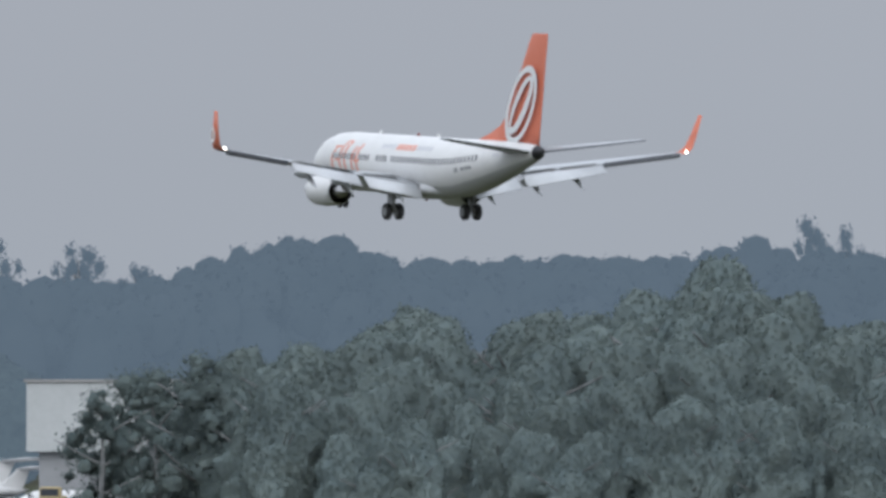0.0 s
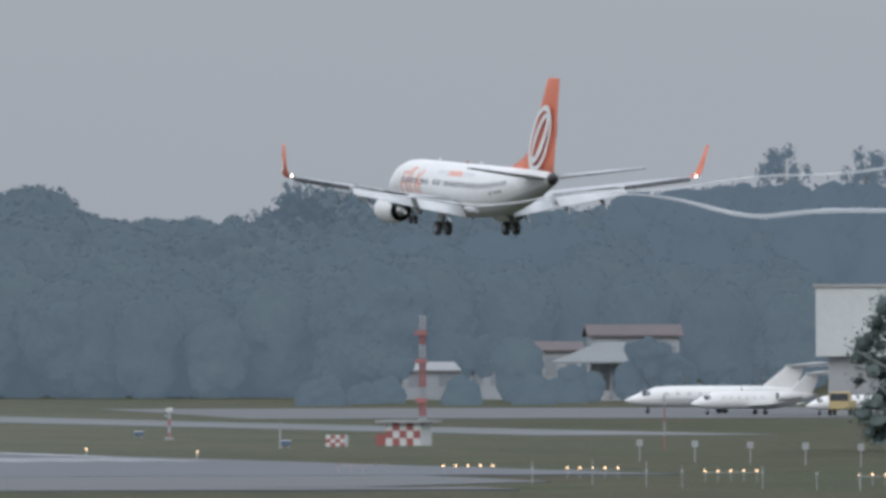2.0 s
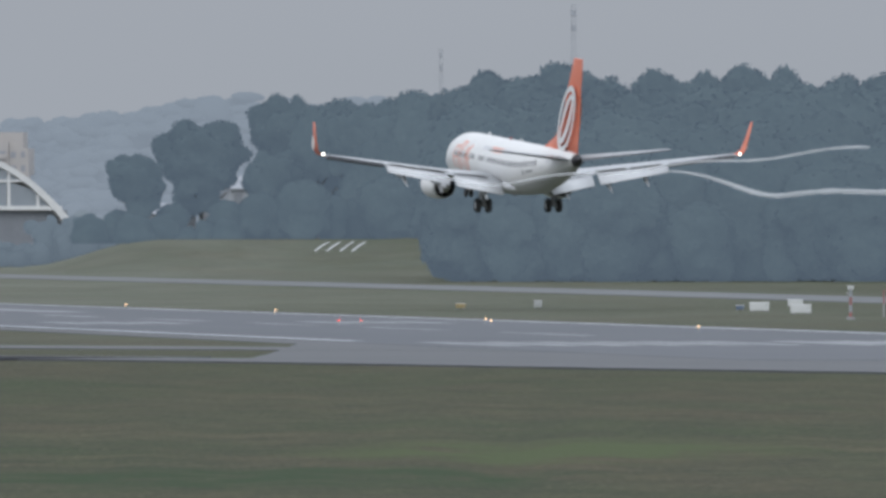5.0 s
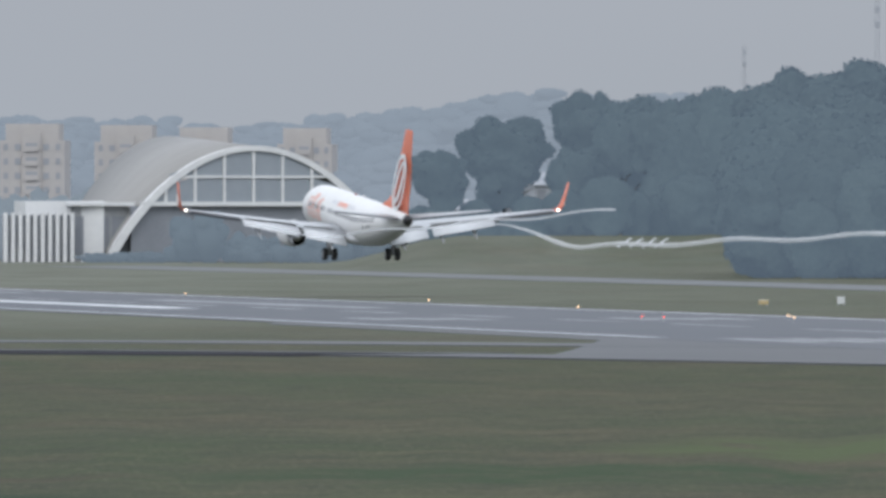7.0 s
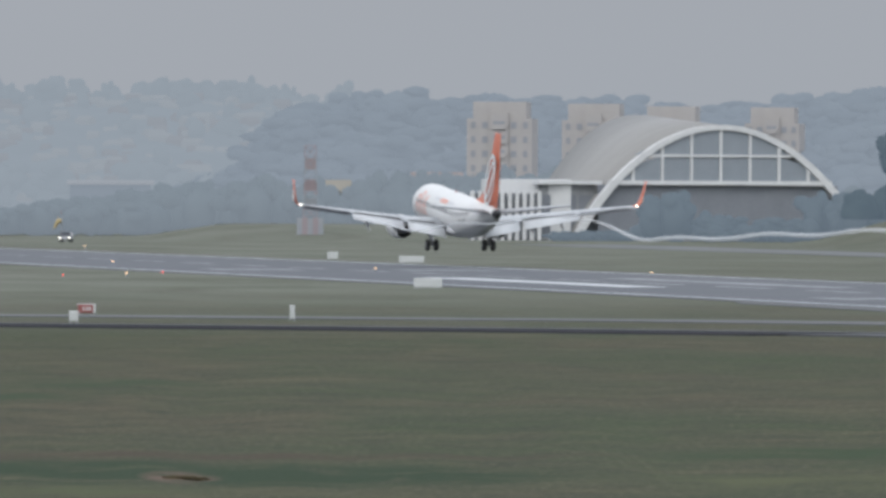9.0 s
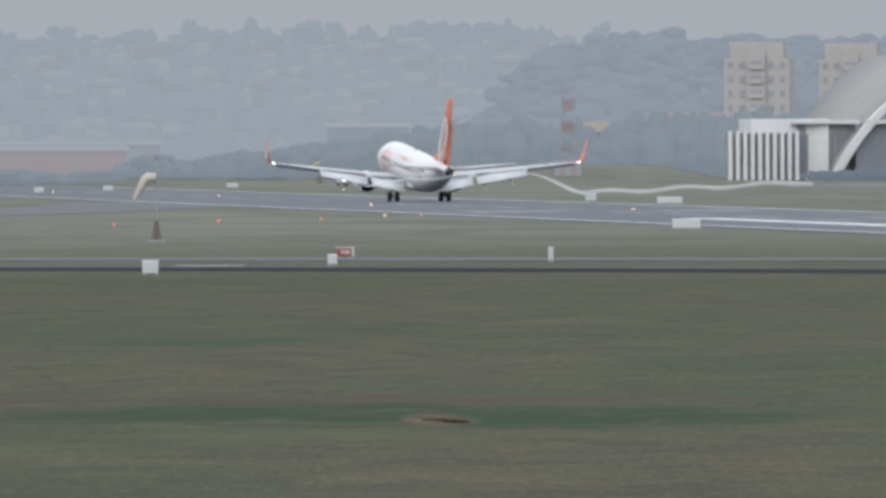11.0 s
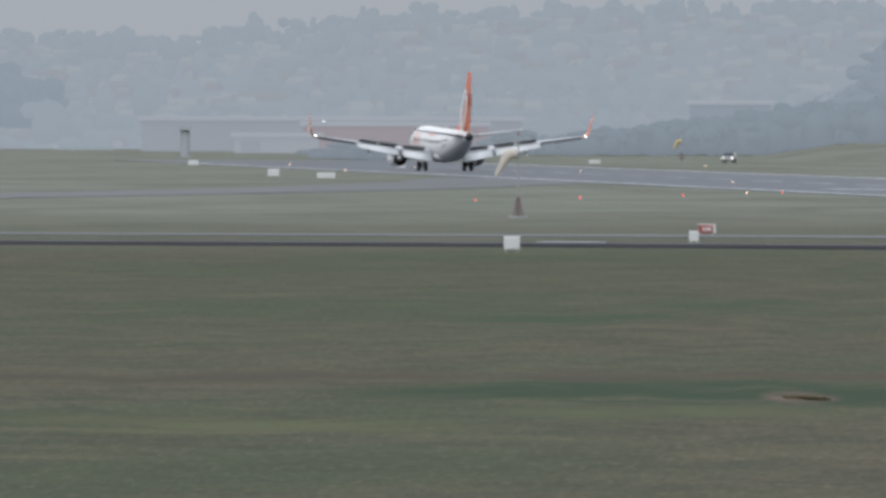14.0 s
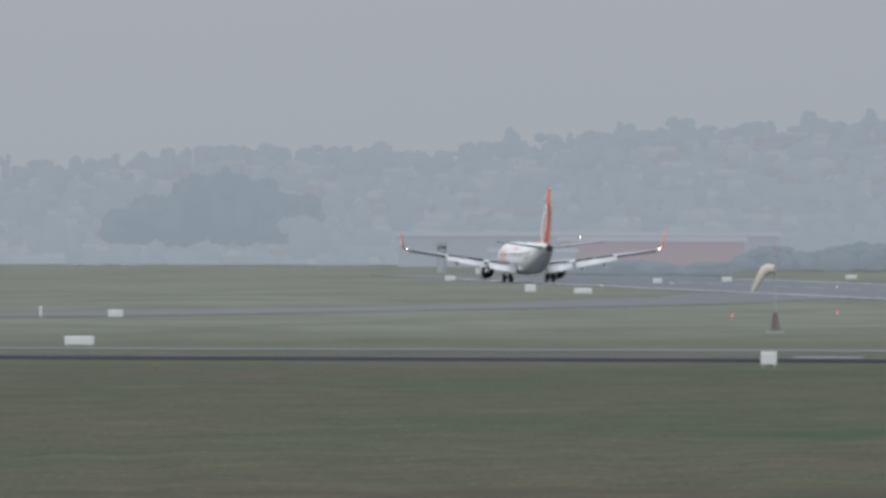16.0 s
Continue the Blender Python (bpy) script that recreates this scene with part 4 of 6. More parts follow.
def airliner():
    jet = thing("airliner", pose(310, 1083, 12), "white and orange twin-engined airliner landing with wheels down", "airliner")
    n = 40
    sl = sorted({q[0] for q in STATIONS} | {8 + 2 * i for i in range(9)} | {0.15, 0.65, 1.5, 2.6})
    body = bmesh.new()
    loft(body, [[hull(s, -40 + 260 * i / n) for i in range(n + 1)] for s in sl], close=False)
    fuselage = part("fuselage", body, M_WHITE, jet, "glossy white painted fuselage", True)
    belly = bmesh.new()
    loft(belly, [[hull(s, 220 + 100 * i / 16) for i in range(17)] for s in sl], close=False)
    part("belly", belly, M_BELLY, jet, "grey painted belly", True)
    cone = bmesh.new()
    loft(cone, [[hull(37.38, 360 * i / 20) + Vector((0, -k * 0.75, k * 0.05)) * 1.0 if k == 0 else Vector((0.3 * math.cos(6.2832 * i / 20) * (1.3 - k), NOSE - 37.4 - 0.85 * k, 4.68 + 0.1 * k + 0.33 * math.sin(6.2832 * i / 20) * (1.3 - k))) for i in range(20)] for k in (0, 0.35, 0.95)])
    part("tail_cone", cone, M_DARK, jet, "dark exhaust cone", True)
    # wing root fairing
    fair = bmesh.new()
    loft(fair, [[Vector((w * math.cos(6.2832 * i / 20), NOSE - s, 1.75 + h * math.sin(6.2832 * i / 20))) for i in range(20)] for s, w, h in ((11.2, 0.3, 0.15), (13, 1.7, 0.62), (16, 2.08, 0.72), (20, 2.08, 0.72), (22.6, 1.6, 0.6), (25, 0.4, 0.2))])
    part("wing_fairing", fair, M_BELLY, jet, "", True)
    # windows, doors
    wm = bmesh.new()
    bmesh.ops.create_cube(wm, size=1.0)
    for v in wm.verts:
        v.co = Vector((v.co.x * 0.04, v.co.y * 0.25, v.co.z * 0.42))
    bmesh.ops.bevel(wm, geom=wm.edges[:], offset=0.01, affect="EDGES")
    wme = mesh_of("cabin_window", wm, M_GLASS)
    for side in (-1, 1):
        for k in range(48):
            s = 6.6 + 0.508 * k
            if k in (8, 13, 14, 19):
                continue
            a = 12.0 if side > 0 else 168.0
            p = hull(s, a)
            shared("cabin_window", wme, jet, Matrix.Translation(p) @ pose(0, 0, 0, 0, -a if side > 0 else 180 - a, 0))
        for s, w in ((4.9, 0.85), (31.3, 0.75)):
            a0, a1 = (-8, 42) if side > 0 else (138, 188)
            e = 1.6
            patch("door_outline", [(s, s + 0.05, a0, a1), (s + w, s + w + 0.05, a0, a1), (s, s + w, a0, a0 + e), (s, s + w, a1 - e, a1)], M_GREYDECAL, jet)
    patch("cockpit_window", [(1.75, 2.55, 26, 60), (1.75, 2.55, 120, 154), (1.6, 2.3, 62, 118)], M_GLASS, jet)
    # livery: logo strokes, web address bars, registration bars, on both sides
    for side in (-1, 1):
        A = (lambda a: 180 - a) if side < 0 else (lambda a: a)
        for s0, a_lo, a_hi in ((6.8, -20, 30), (8.1, -24, 42), (8.9, -20, 46), (10.2, -24, 34), (11.0, -22, 40)):
            cells, steps_ = [], 9
            for i in range(steps_):
                f0, f1 = i / steps_, (i + 1) / steps_
                bow = 0.55 * math.sin(math.pi * (f0 + f1) / 2)
                cells.append((s0 - bow, s0 - bow + 0.34, A(a_lo + (a_hi - a_lo) * f0), A(a_lo + (a_hi - a_lo) * f1)))
            patch("logo_stroke", cells, M_LOGO, jet, "curved orange logo stroke")
        for cell in ((6.6, 7.9, A(29), A(33)), (8.2, 9.1, A(42), A(47)), (10.2, 11.2, A(2), A(7)), (6.9, 7.9, A(2), A(6))):
            patch("logo_stroke", [cell], M_LOGO, jet, "short orange logo stroke")
        for s0, pitch, w, a_lo, a_hi, count, mt in ((14.4, 0.62, 0.46, 33, 44, 4, M_GREYDECAL), (17.0, 0.66, 0.5, 31, 45, 5, M_LOGO), (20.5, 0.66, 0.48, 33, 44, 4, M_GREYDECAL), (32.6, 0.3, 0.2, 6, 20, 3, M_GREYDECAL)):
            for i in range(count):
                patch("lettering_bar", [(s0 + pitch * i, s0 + pitch * i + w, A(a_lo), A(a_hi))], mt, jet)
        for cell in ((27.4, 27.9, A(-14), A(-4)), (28.3, 28.85, A(-13), A(-5)), (28.95, 29.8, A(-13), A(-5))):
            patch("registration_bar", [cell], M_CONCDARK, jet)
    # wings
    for side in (-1, 1):
        secs = [(1.4, 13.0, 1.95, 8.5, 0.13), (3.6, 14.5, 2.3, 6.8, 0.12), (5.9, 15.95, 2.66, 4.85, 0.115), (9.5, 18.05, 3.24, 3.55, 0.11), (13.2, 20.0, 3.8, 2.6, 0.105), (16.7, 21.85, 4.3, 1.75, 0.10)]
        inner = bmesh.new()
        loft(inner, [wing_ring(x, s, z, c, t, 0, side) for x, s, z, c, t in secs])
        wing = part("wing", inner, M_WING, jet, "grey upswept wing", True)
        tipb = bmesh.new()
        loft(tipb, [wing_ring(16.7, 21.86, 4.3, 1.74, 0.10, 0, side), wing_ring(17.05, 22.1, 4.4, 1.62, 0.1, 25, side), wing_ring(17.3, 22.45, 4.75, 1.4, 0.1, 58, side), wing_ring(17.5, 23.0, 5.6, 1.05, 0.09, 76, side), wing_ring(17.72, 23.75, 6.95, 0.6, 0.09, 80, side)])
        part("winglet", tipb, M_ORANGE, wing, "orange winglet", True)
        ring_bm = bmesh.new()
        for k in range(12):
            a0 = 6.2832 * k / 12
            rod(ring_bm, (side * (17.52 + 0.03), NOSE - 23.2 - 0.22 * math.cos(a0), 5.3 + 0.5 * math.sin(a0)), (side * 17.55, NOSE - 23.2 - 0.22 * math.cos(a0 + 0.52), 5.3 + 0.5 * math.sin(a0 + 0.52)), 0.06, 0.06, 5)
        part("winglet_ring", ring_bm, M_WHITE, wing)
        part("tip_light", lens(bmesh.new(), (side * 16.9, NOSE - 23.72, 4.44), 0.085), M_LAMP, wing, "bright white tip light")
        # outer wing's rear edge (aileron) darkened as underside shade, pale flap inboard
        ail = bmesh.new()
        for xa, xb, sa, sb, za, zb in ((11.6, 16.5, 22.12, 23.5, 3.54, 4.26),):
            loft(ail, [[Vector((side * x, NOSE - s, z)) for s, z in ((s_ - 0.55, z_ + 0.10), (s_ + 0.06, z_ + 0.06), (s_ + 0.1, z_ - 0.16), (s_ - 0.5, z_ - 0.26))] for x, s_, z_ in ((xa, sa, za), (xb, sb, zb))])
        part("aileron", ail, M_WINGDARK, wing, "aileron edge coloured dark as the wing's underside shade")
        for xa, xb, sa, sb, za, zb, ca, cb in ((2.0, 5.6, 21.58, 21.0, 1.83, 2.39, 1.7, 1.45), (6.1, 11.4, 20.97, 22.24, 2.47, 3.31, 1.45, 1.05)):
            fl = bmesh.new()
            rings = []
            for x, s_, z_, c in ((xa, sa, za, ca), (xb, sb, zb, cb)):
                q = radians(32)
                rings.append([Vector((side * x, NOSE - (s_ - 0.25 + d * math.cos(q) + y * math.sin(q)), z_ + 0.20 - d * math.sin(q) + y * math.cos(q))) for d, y in foil(c, 0.14, 7)])
            loft(fl, rings)
            part("flap", fl, M_FLAP, wing, "pale flap hanging down behind the wing", True)
        for x, s_, z_ in ((3.3, 20.9, 1.9), (6.9, 20.5, 2.45), (9.8, 20.9, 2.92)):
            pod = bmesh.new()
            q = radians(20)
            loft(pod, [[Vector((side * (x + r * 0.7 * math.cos(6.2832 * i / 8)), NOSE - (s_ + d), z_ - 0.25 - max(0, d - 0.2) * math.tan(q) * 1.4 + r * math.sin(6.2832 * i / 8))) for i in range(8)] for d, r in ((-2.2, 0.06), (-1.2, 0.26), (0.2, 0.28), (1.3, 0.16), (1.9, 0.03))])
            part("flap_fairing", pod, M_WING, wing, "", True)
        # spoilers, hinged at their front edge on the wing
        for xa, xb in ((2.6, 5.4), (6.2, 8.7), (8.8, 11.3)):
            xm = (xa + xb) / 2
            s_h = float(np.interp(xm, [1.4, 5.9, 13.2], [19.2, 19.3, 21.6]))
            z_h = float(np.interp(xm, [1.4, 5.9, 13.2], [2.40, 2.93, 3.88])) - 0.07
            slope = math.degrees(math.atan2(0.98, 7.3)) if xm > 5.9 else 4.5
            sp = part("spoiler", slab(-(xb - xa) / 2, (xb - xa) / 2, -1.15, 0, -0.02, 0.03, 0.01), M_SPOILER, wing, "dark spoiler panel")
            sp.matrix_basis = pose(side * xm, NOSE - s_h, z_h, 0, -side * slope, -side * (14 if xm > 5.9 else 2))
            SPOILERS.append((sp, sp.matrix_basis.copy()))
        # engine
        ex, ez = side * 4.83, 1.42
        prof = [(11.1, 0.86), (11.2, 0.98), (11.7, 1.08), (12.8, 1.11), (13.9, 1.06), (14.9, 0.92), (15.0, 0.86)]
        nac = bmesh.new()
        loft(nac, [[Vector((ex + r * math.cos(6.2832 * i / 24), NOSE - s, ez + r * 0.97 * math.sin(6.2832 * i / 24))) for i in range(24)] for s, r in prof], caps=False)
        engine = part("engine", nac, M_WHITE, jet, "white engine nacelle", True)
        inn = bmesh.new()
        loft(inn, [[Vector((ex + r * math.cos(6.2832 * i / 24), NOSE - s, ez + r * 0.97 * math.sin(6.2832 * i / 24))) for i in range(24)] for s, r in ((15.0, 0.86), (14.4, 0.8), (13.4, 0.7), (13.3, 0.05))], caps=False)
        part("nozzle", inn, M_DARK, engine, "dark exhaust duct", True)
        core = bmesh.new()
        loft(core, [[Vector((ex + r * math.cos(6.2832 * i / 16), NOSE - s, ez + r * math.sin(6.2832 * i / 16))) for i in range(16)] for s, r in ((13.4, 0.6), (15.0, 0.5), (15.6, 0.38), (15.7, 0.22), (16.4, 0.03))])
        part("core", core, M_METAL, engine, "", True)
        fan = bmesh.new()
        loft(fan, [[Vector((ex + r * math.cos(6.2832 * i / 24), NOSE - s, ez + r * math.sin(6.2832 * i / 24))) for i in range(24)] for s, r in ((11.1, 0.86), (11.9, 0.8), (11.95, 0.04))], caps=False)
        part("fan", fan, M_DARK, engine)
        pyl = bmesh.new()
        loft(pyl, [[Vector((ex + dx, NOSE - s, z)) for dx, z in ((-w, z0), (w, z0), (w, z1), (-w, z1))] for s, w, z0, z1 in ((12.2, 0.05, 2.3, 2.5), (13.5, 0.2, 2.2, 2.75), (16.0, 0.2, 1.9, 2.5), (18.0, 0.05, 2.1, 2.3))])
        part("pylon", pyl, M_WHITE, engine)
        # tailplane
        tp = bmesh.new()
        loft(tp, [wing_ring(x, s, z, c, 0.10, 0, side) for x, s, z, c in ((0.5, 33.3, 4.62, 4.0), (3.8, 35.4, 5.05, 2.75), (7.17, 37.45, 5.5, 1.5))])
        part("tailplane", tp, M_WING, jet, "grey tailplane with a darker edge", True)
        te = bmesh.new()
        loft(te, [[Vector((side * x, NOSE - s, z)) for s, z in ((s_ - 0.9, z_ + 0.05), (s_ + 0.05, z_ + 0.02), (s_ + 0.05, z_ - 0.03), (s_ - 0.9, z_ - 0.10))] for x, s_, z_ in ((0.6, 37.25, 4.7), (7.1, 38.9, 5.52))])
        part("elevator", te, M_WINGDARK, jet)
        # main gear
        gear = bmesh.new()
        rod(gear, (side * 2.86, 0, 0.55), (side * 2.8, 0.1, 2.2), 0.14, 0.17, 10)
        rod(gear, (side * 2.45, 0, 0.56), (side * 3.27, 0, 0.56), 0.1, 0.1, 8)
        rod(gear, (side * 2.84, 0, 1.4), (side * 1.5, 0, 2.0), 0.07, 0.07, 6)
        rod(gear, (side * 2.86, 0.12, 0.9), (side * 2.86, 0.45, 1.3), 0.05, 0.05, 6)
        box(gear, side * 3.05 - 0.03, side * 3.05 + 0.03, -0.45, 0.5, 1.05, 2.0)
        leg = part("landing_gear", gear, M_POLE, jet, "main landing gear leg, lowered")
        LEGS.append(leg)
        for dx in (-0.43, 0.43):
            WHEELS.append((shared("wheel", WHEEL_MAIN, leg, Matrix.Translation((side * 2.86 + dx, 0, 0.565))), (side * 2.86 + dx, 0, 0.565), 0.565))
            shared("rim", RIM_MAIN, WHEELS[-1][0])
    # nose gear
    ng = bmesh.new()
    rod(ng, (0, 15.6, 0.34), (0, 15.75, 1.6), 0.08, 0.1, 8)
    rod(ng, (-0.25, 15.6, 0.35), (0.25, 15.6, 0.35), 0.06, 0.06, 8)
    rod(ng, (0, 15.65, 0.9), (0, 16.6, 1.5), 0.045, 0.045, 6)
    box(ng, -0.55, -0.5, 15.0, 16.6, 0.75, 1.45)
    box(ng, 0.5, 0.55, 15.0, 16.6, 0.75, 1.45)
    nose_leg = part("nose_gear", ng, M_POLE, jet, "nose landing gear leg, lowered")
    for dx in (-0.22, 0.22):
        shared("wheel", WHEEL_NOSE, nose_leg, Matrix.Translation((dx, 15.6, 0.345)))
    # fin
    fin = bmesh.new()
    prof = [(5.0, 30.0, 7.6, 0.6), (6.0, 31.35, 6.35, 0.58), (8.5, 33.15, 4.95, 0.46), (11.0, 34.95, 3.55, 0.34), (12.45, 36.0, 2.75, 0.26), (12.55, 36.35, 2.35, 0.1)]
    loft(fin, [[Vector((y, NOSE - (s + d), z)) for d, y in [(d_, y_ * w / (0.1 * c)) for d_, y_ in foil(c, 0.1)]] for z, s, c, w in [(a, b, c, d * 0.5) for a, b, c, d in prof]])
    fin_ob = part("fin", fin, M_ORANGE, jet, "orange tail fin with a white ring emblem", True)
    dors = bmesh.new()
    loft(dors, [[Vector((-w, NOSE - s, 5.0)), Vector((w, NOSE - s, 5.0)), Vector((0.3 * w, NOSE - s, t)), Vector((-0.3 * w, NOSE - s, t))] for s, w, t in ((27.2, 0.05, 5.2), (29.5, 0.18, 5.75), (31.2, 0.26, 6.3), (32.5, 0.2, 7.2))])
    part("dorsal_fin", dors, M_ORANGE, jet)
    # white rings on both faces of the fin, leaning with it
    for side in (-1, 1):
        emb = bmesh.new()
        def ell(h, w, lean, cz, cs, a):
            dz = h * math.sin(a)
            z = cz + dz
            return Vector((side * max(0.05, 0.36 - 0.025 * (z - 5)), NOSE - (cs + lean * dz + w * math.cos(a)), z))
        k = 40
        for lo, hi in (((2.20, 1.80, 0.46, 7.75, 35.05), (2.66, 2.22, 0.46, 7.75, 35.05)), ((1.58, 0.60, 0.86, 7.8, 35.0), (2.0, 1.28, 0.72, 7.75, 35.05))):
            loft(emb, [[ell(*e, 6.2832 * i / k) for i in range(k)] for e in (lo, hi)], caps=False)
        part("emblem", emb, M_WHITE, fin_ob, "white oval rings")
    part("beacon", lens(bmesh.new(), (0, 2.5, 5.32), 0.12), M_RED, jet, "small red beacon")
    part("beacon", lens(bmesh.new(), (0, 1.0, 1.0), 0.12), M_RED, jet, "small red beacon")
    for s, z in ((10.5, 5.25), (20.5, 5.25)):
        part("antenna", slab(-0.03, 0.03, NOSE - s - 0.2, NOSE - s + 0.2, z - 0.1, z + 0.22), M_WHITE, jet)
    return jet


SPOILERS, WHEELS, LEGS = [], [], []
WHEEL_MAIN, RIM_MAIN = wheel_mesh(0.565, 0.2), rim_mesh(0.565, 0.2)
WHEEL_NOSE = wheel_mesh(0.345, 0.11)
AIRLINER = airliner()


# ---- buildings beyond the runway ----
def arched_hangar():
    W_, H_, L_ = 26.5, 19.0, 34.0
    hg = thing("arched_hangar", place(12.345, 2600, 0, -12.345 + 24), "white arched concrete hangar with a gridded glass front", "hangar")
    arc = lambda x: H_ * (1 - (x / W_) ** 2) ** 0.86
    xs = [-W_ + 2 * W_ * i / 36 for i in range(37)]
    roof = bmesh.new()
    loft(roof, [[Vector((x, y, arc(x))) for x in xs] + [Vector((x * 0.985, y, max(0, arc(x) - 0.35))) for x in xs[::-1]] for y in (0.3,)] + [[Vector((x * 0.8, L_, arc(x) * 1.1)) for x in xs] + [Vector((x * 0.79, L_, max(0, arc(x) * 1.1 - 0.35))) for x in xs[::-1]]])
    part("roof", roof, M_ROOF, hg, "weathered vaulted roof", True)
    rib = bmesh.new()
    loft(rib, [[Vector((x, y, arc(x) + 0.12)) for x in xs] + [Vector((x * 0.96, y, max(0, arc(x) - 0.75))) for x in xs[::-1]] for y in (-0.5, 0.5)])
    part("front_arch", rib, M_CONC, hg, "white concrete arch rib")
    part("beam", slab(-20.0, 20.0, -0.4, 0.3, 9.2, 9.9), M_CONC, hg)
    part("cross_bar", slab(-14.6, 14.6, -0.25, 0.2, 13.8, 14.2), M_CONC, hg)
    for i in range(-3, 4):
        x = i * 5.24
        part("mullion", slab(x - 0.22, x + 0.22, -0.3, 0.25, 9.9, arc(x) - 0.5), M_CONC, hg)
    for i in range(-4, 4):
        for z0, z1 in ((9.9, 13.8), (14.2, 18.4)):
            x0, x1 = max(-18.6, i * 5.24 + 0.22), min(18.6, (i + 1) * 5.24 - 0.22)
            t0, t1 = max(z0 + 0.02, min(z1, arc(x0) - 0.7)), max(z0 + 0.02, min(z1, arc(x1) - 0.7))
            if max(t0, t1) < z0 + 0.4:
                continue
            bm = bmesh.new()
            loft(bm, [[Vector((x, 0.05, z)), Vector((x, 0.15, z)), Vector((x, 0.15, t)), Vector((x, 0.05, t))] for x, z, t in ((x0, z0, t0), (x1, z0, t1))])
            part("pane", bm, M_PANE, hg)
    # solid grey panel stands in for the shade inside the doorway
    part("door_recess", slab(-21.5, 21.5, 0.9, 1.3, 0, 9.2), M_HOLE, hg, "grey panel painted as the shade of the open doorway")
    part("rear_wall", slab(-20, 20, L_ - 0.4, L_, 0, 9), M_CONCDARK, hg)
    wing = bmesh.new()
    box(wing, -31, -21, 3, 12, 0, 9.2)
    part("side_wing", wing, M_CONCDARK, hg, "low side wing")
    part("wing_roof", slab(-32, -20.5, 1.5, 13, 9.2, 9.8), M_CONC, hg)
    for i in range(3):
        part("wing_window", slab(-30.6 + 3.3 * i, -27.8 + 3.3 * i, 2.9, 3.05, 1.2, 7.5), M_HOLE, hg)


arched_hangar()


def fin_block():
    fb = thing("office_block", place(11.58, 2590, 0, -11.58 + 8), "white office block with tall vertical sun fins", "building")
    part("main_block", slab(-2.6, 10.3, 0, 14, 0, 10.0, 0.05), M_CONC, fb, "plain white box")
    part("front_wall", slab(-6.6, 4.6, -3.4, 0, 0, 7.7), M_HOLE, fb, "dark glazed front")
    for i in range(10):
        x = -6.5 + 1.22 * i
        part("sun_fin", slab(x - 0.3, x + 0.3, -4.4, -3.45, 0, 8.1, 0.03), M_CONC, fb)
    part("doorway", slab(-5.2, -2.6, -3.55, -3.42, 0, 2.4), M_CONCDARK, fb)


fin_block()


def tower_block(bearing, d, w, z0, z1, label):
    ap = thing("apartment_block", place(bearing, d, 0, -bearing - 6), label, "apartment block", "apartment blocks on the far slope")
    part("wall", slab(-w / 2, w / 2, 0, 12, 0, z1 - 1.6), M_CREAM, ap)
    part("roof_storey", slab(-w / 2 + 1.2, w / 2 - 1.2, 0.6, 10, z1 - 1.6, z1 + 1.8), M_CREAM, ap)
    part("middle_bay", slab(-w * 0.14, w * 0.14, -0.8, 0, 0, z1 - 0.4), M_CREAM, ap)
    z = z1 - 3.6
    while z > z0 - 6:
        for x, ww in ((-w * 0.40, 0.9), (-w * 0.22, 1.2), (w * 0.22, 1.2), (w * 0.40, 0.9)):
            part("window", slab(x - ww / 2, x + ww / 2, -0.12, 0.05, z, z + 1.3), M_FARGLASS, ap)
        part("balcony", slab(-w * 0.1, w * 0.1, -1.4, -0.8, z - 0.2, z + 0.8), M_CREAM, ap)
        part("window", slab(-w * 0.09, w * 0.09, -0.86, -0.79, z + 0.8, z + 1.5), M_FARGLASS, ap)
        z -= 2.9


for b, d, w in ((11.545, 3200, 13.2), (11.885, 3250, 13.0), (12.165, 3330, 12.6), (12.53, 3350, 11.6)):
    tower_block(b, d, w, 12, 24.6, "cream apartment tower with rows of small windows, hazy")


def gable_house(bearing, d, z, w, dep, h, rise, turn, wall_mat, roof_mat, label, windows=4, name="house"):
    hs = thing(name, place(bearing, d, z, -bearing + turn), label, "house", "houses behind the airfield")
    bm = slab(-w / 2, w / 2, 0, dep, -6.0 if d > 2400 else -1.0, h)
    part("wall", bm, wall_mat, hs)
    rf = bmesh.new()
    e = 0.5
    loft(rf, [[Vector((x, -e, h)), Vector((x, dep / 2, h + rise)), Vector((x, dep + e, h)), Vector((x, dep + e, h - 0.2)), Vector((x, dep / 2, h + rise - 0.2)), Vector((x, -e, h - 0.2))] for x in (-w / 2 - e, w / 2 + e)])
    part("roof", rf, roof_mat, hs)
    for i in range(windows):
        x = -w / 2 + w * (i + 0.5) / windows
        part("window", slab(x - w / windows * 0.28, x + w / windows * 0.28, -0.08, 0.02, h * 0.35, h * 0.8), M_HOLE, hs)
    return hs


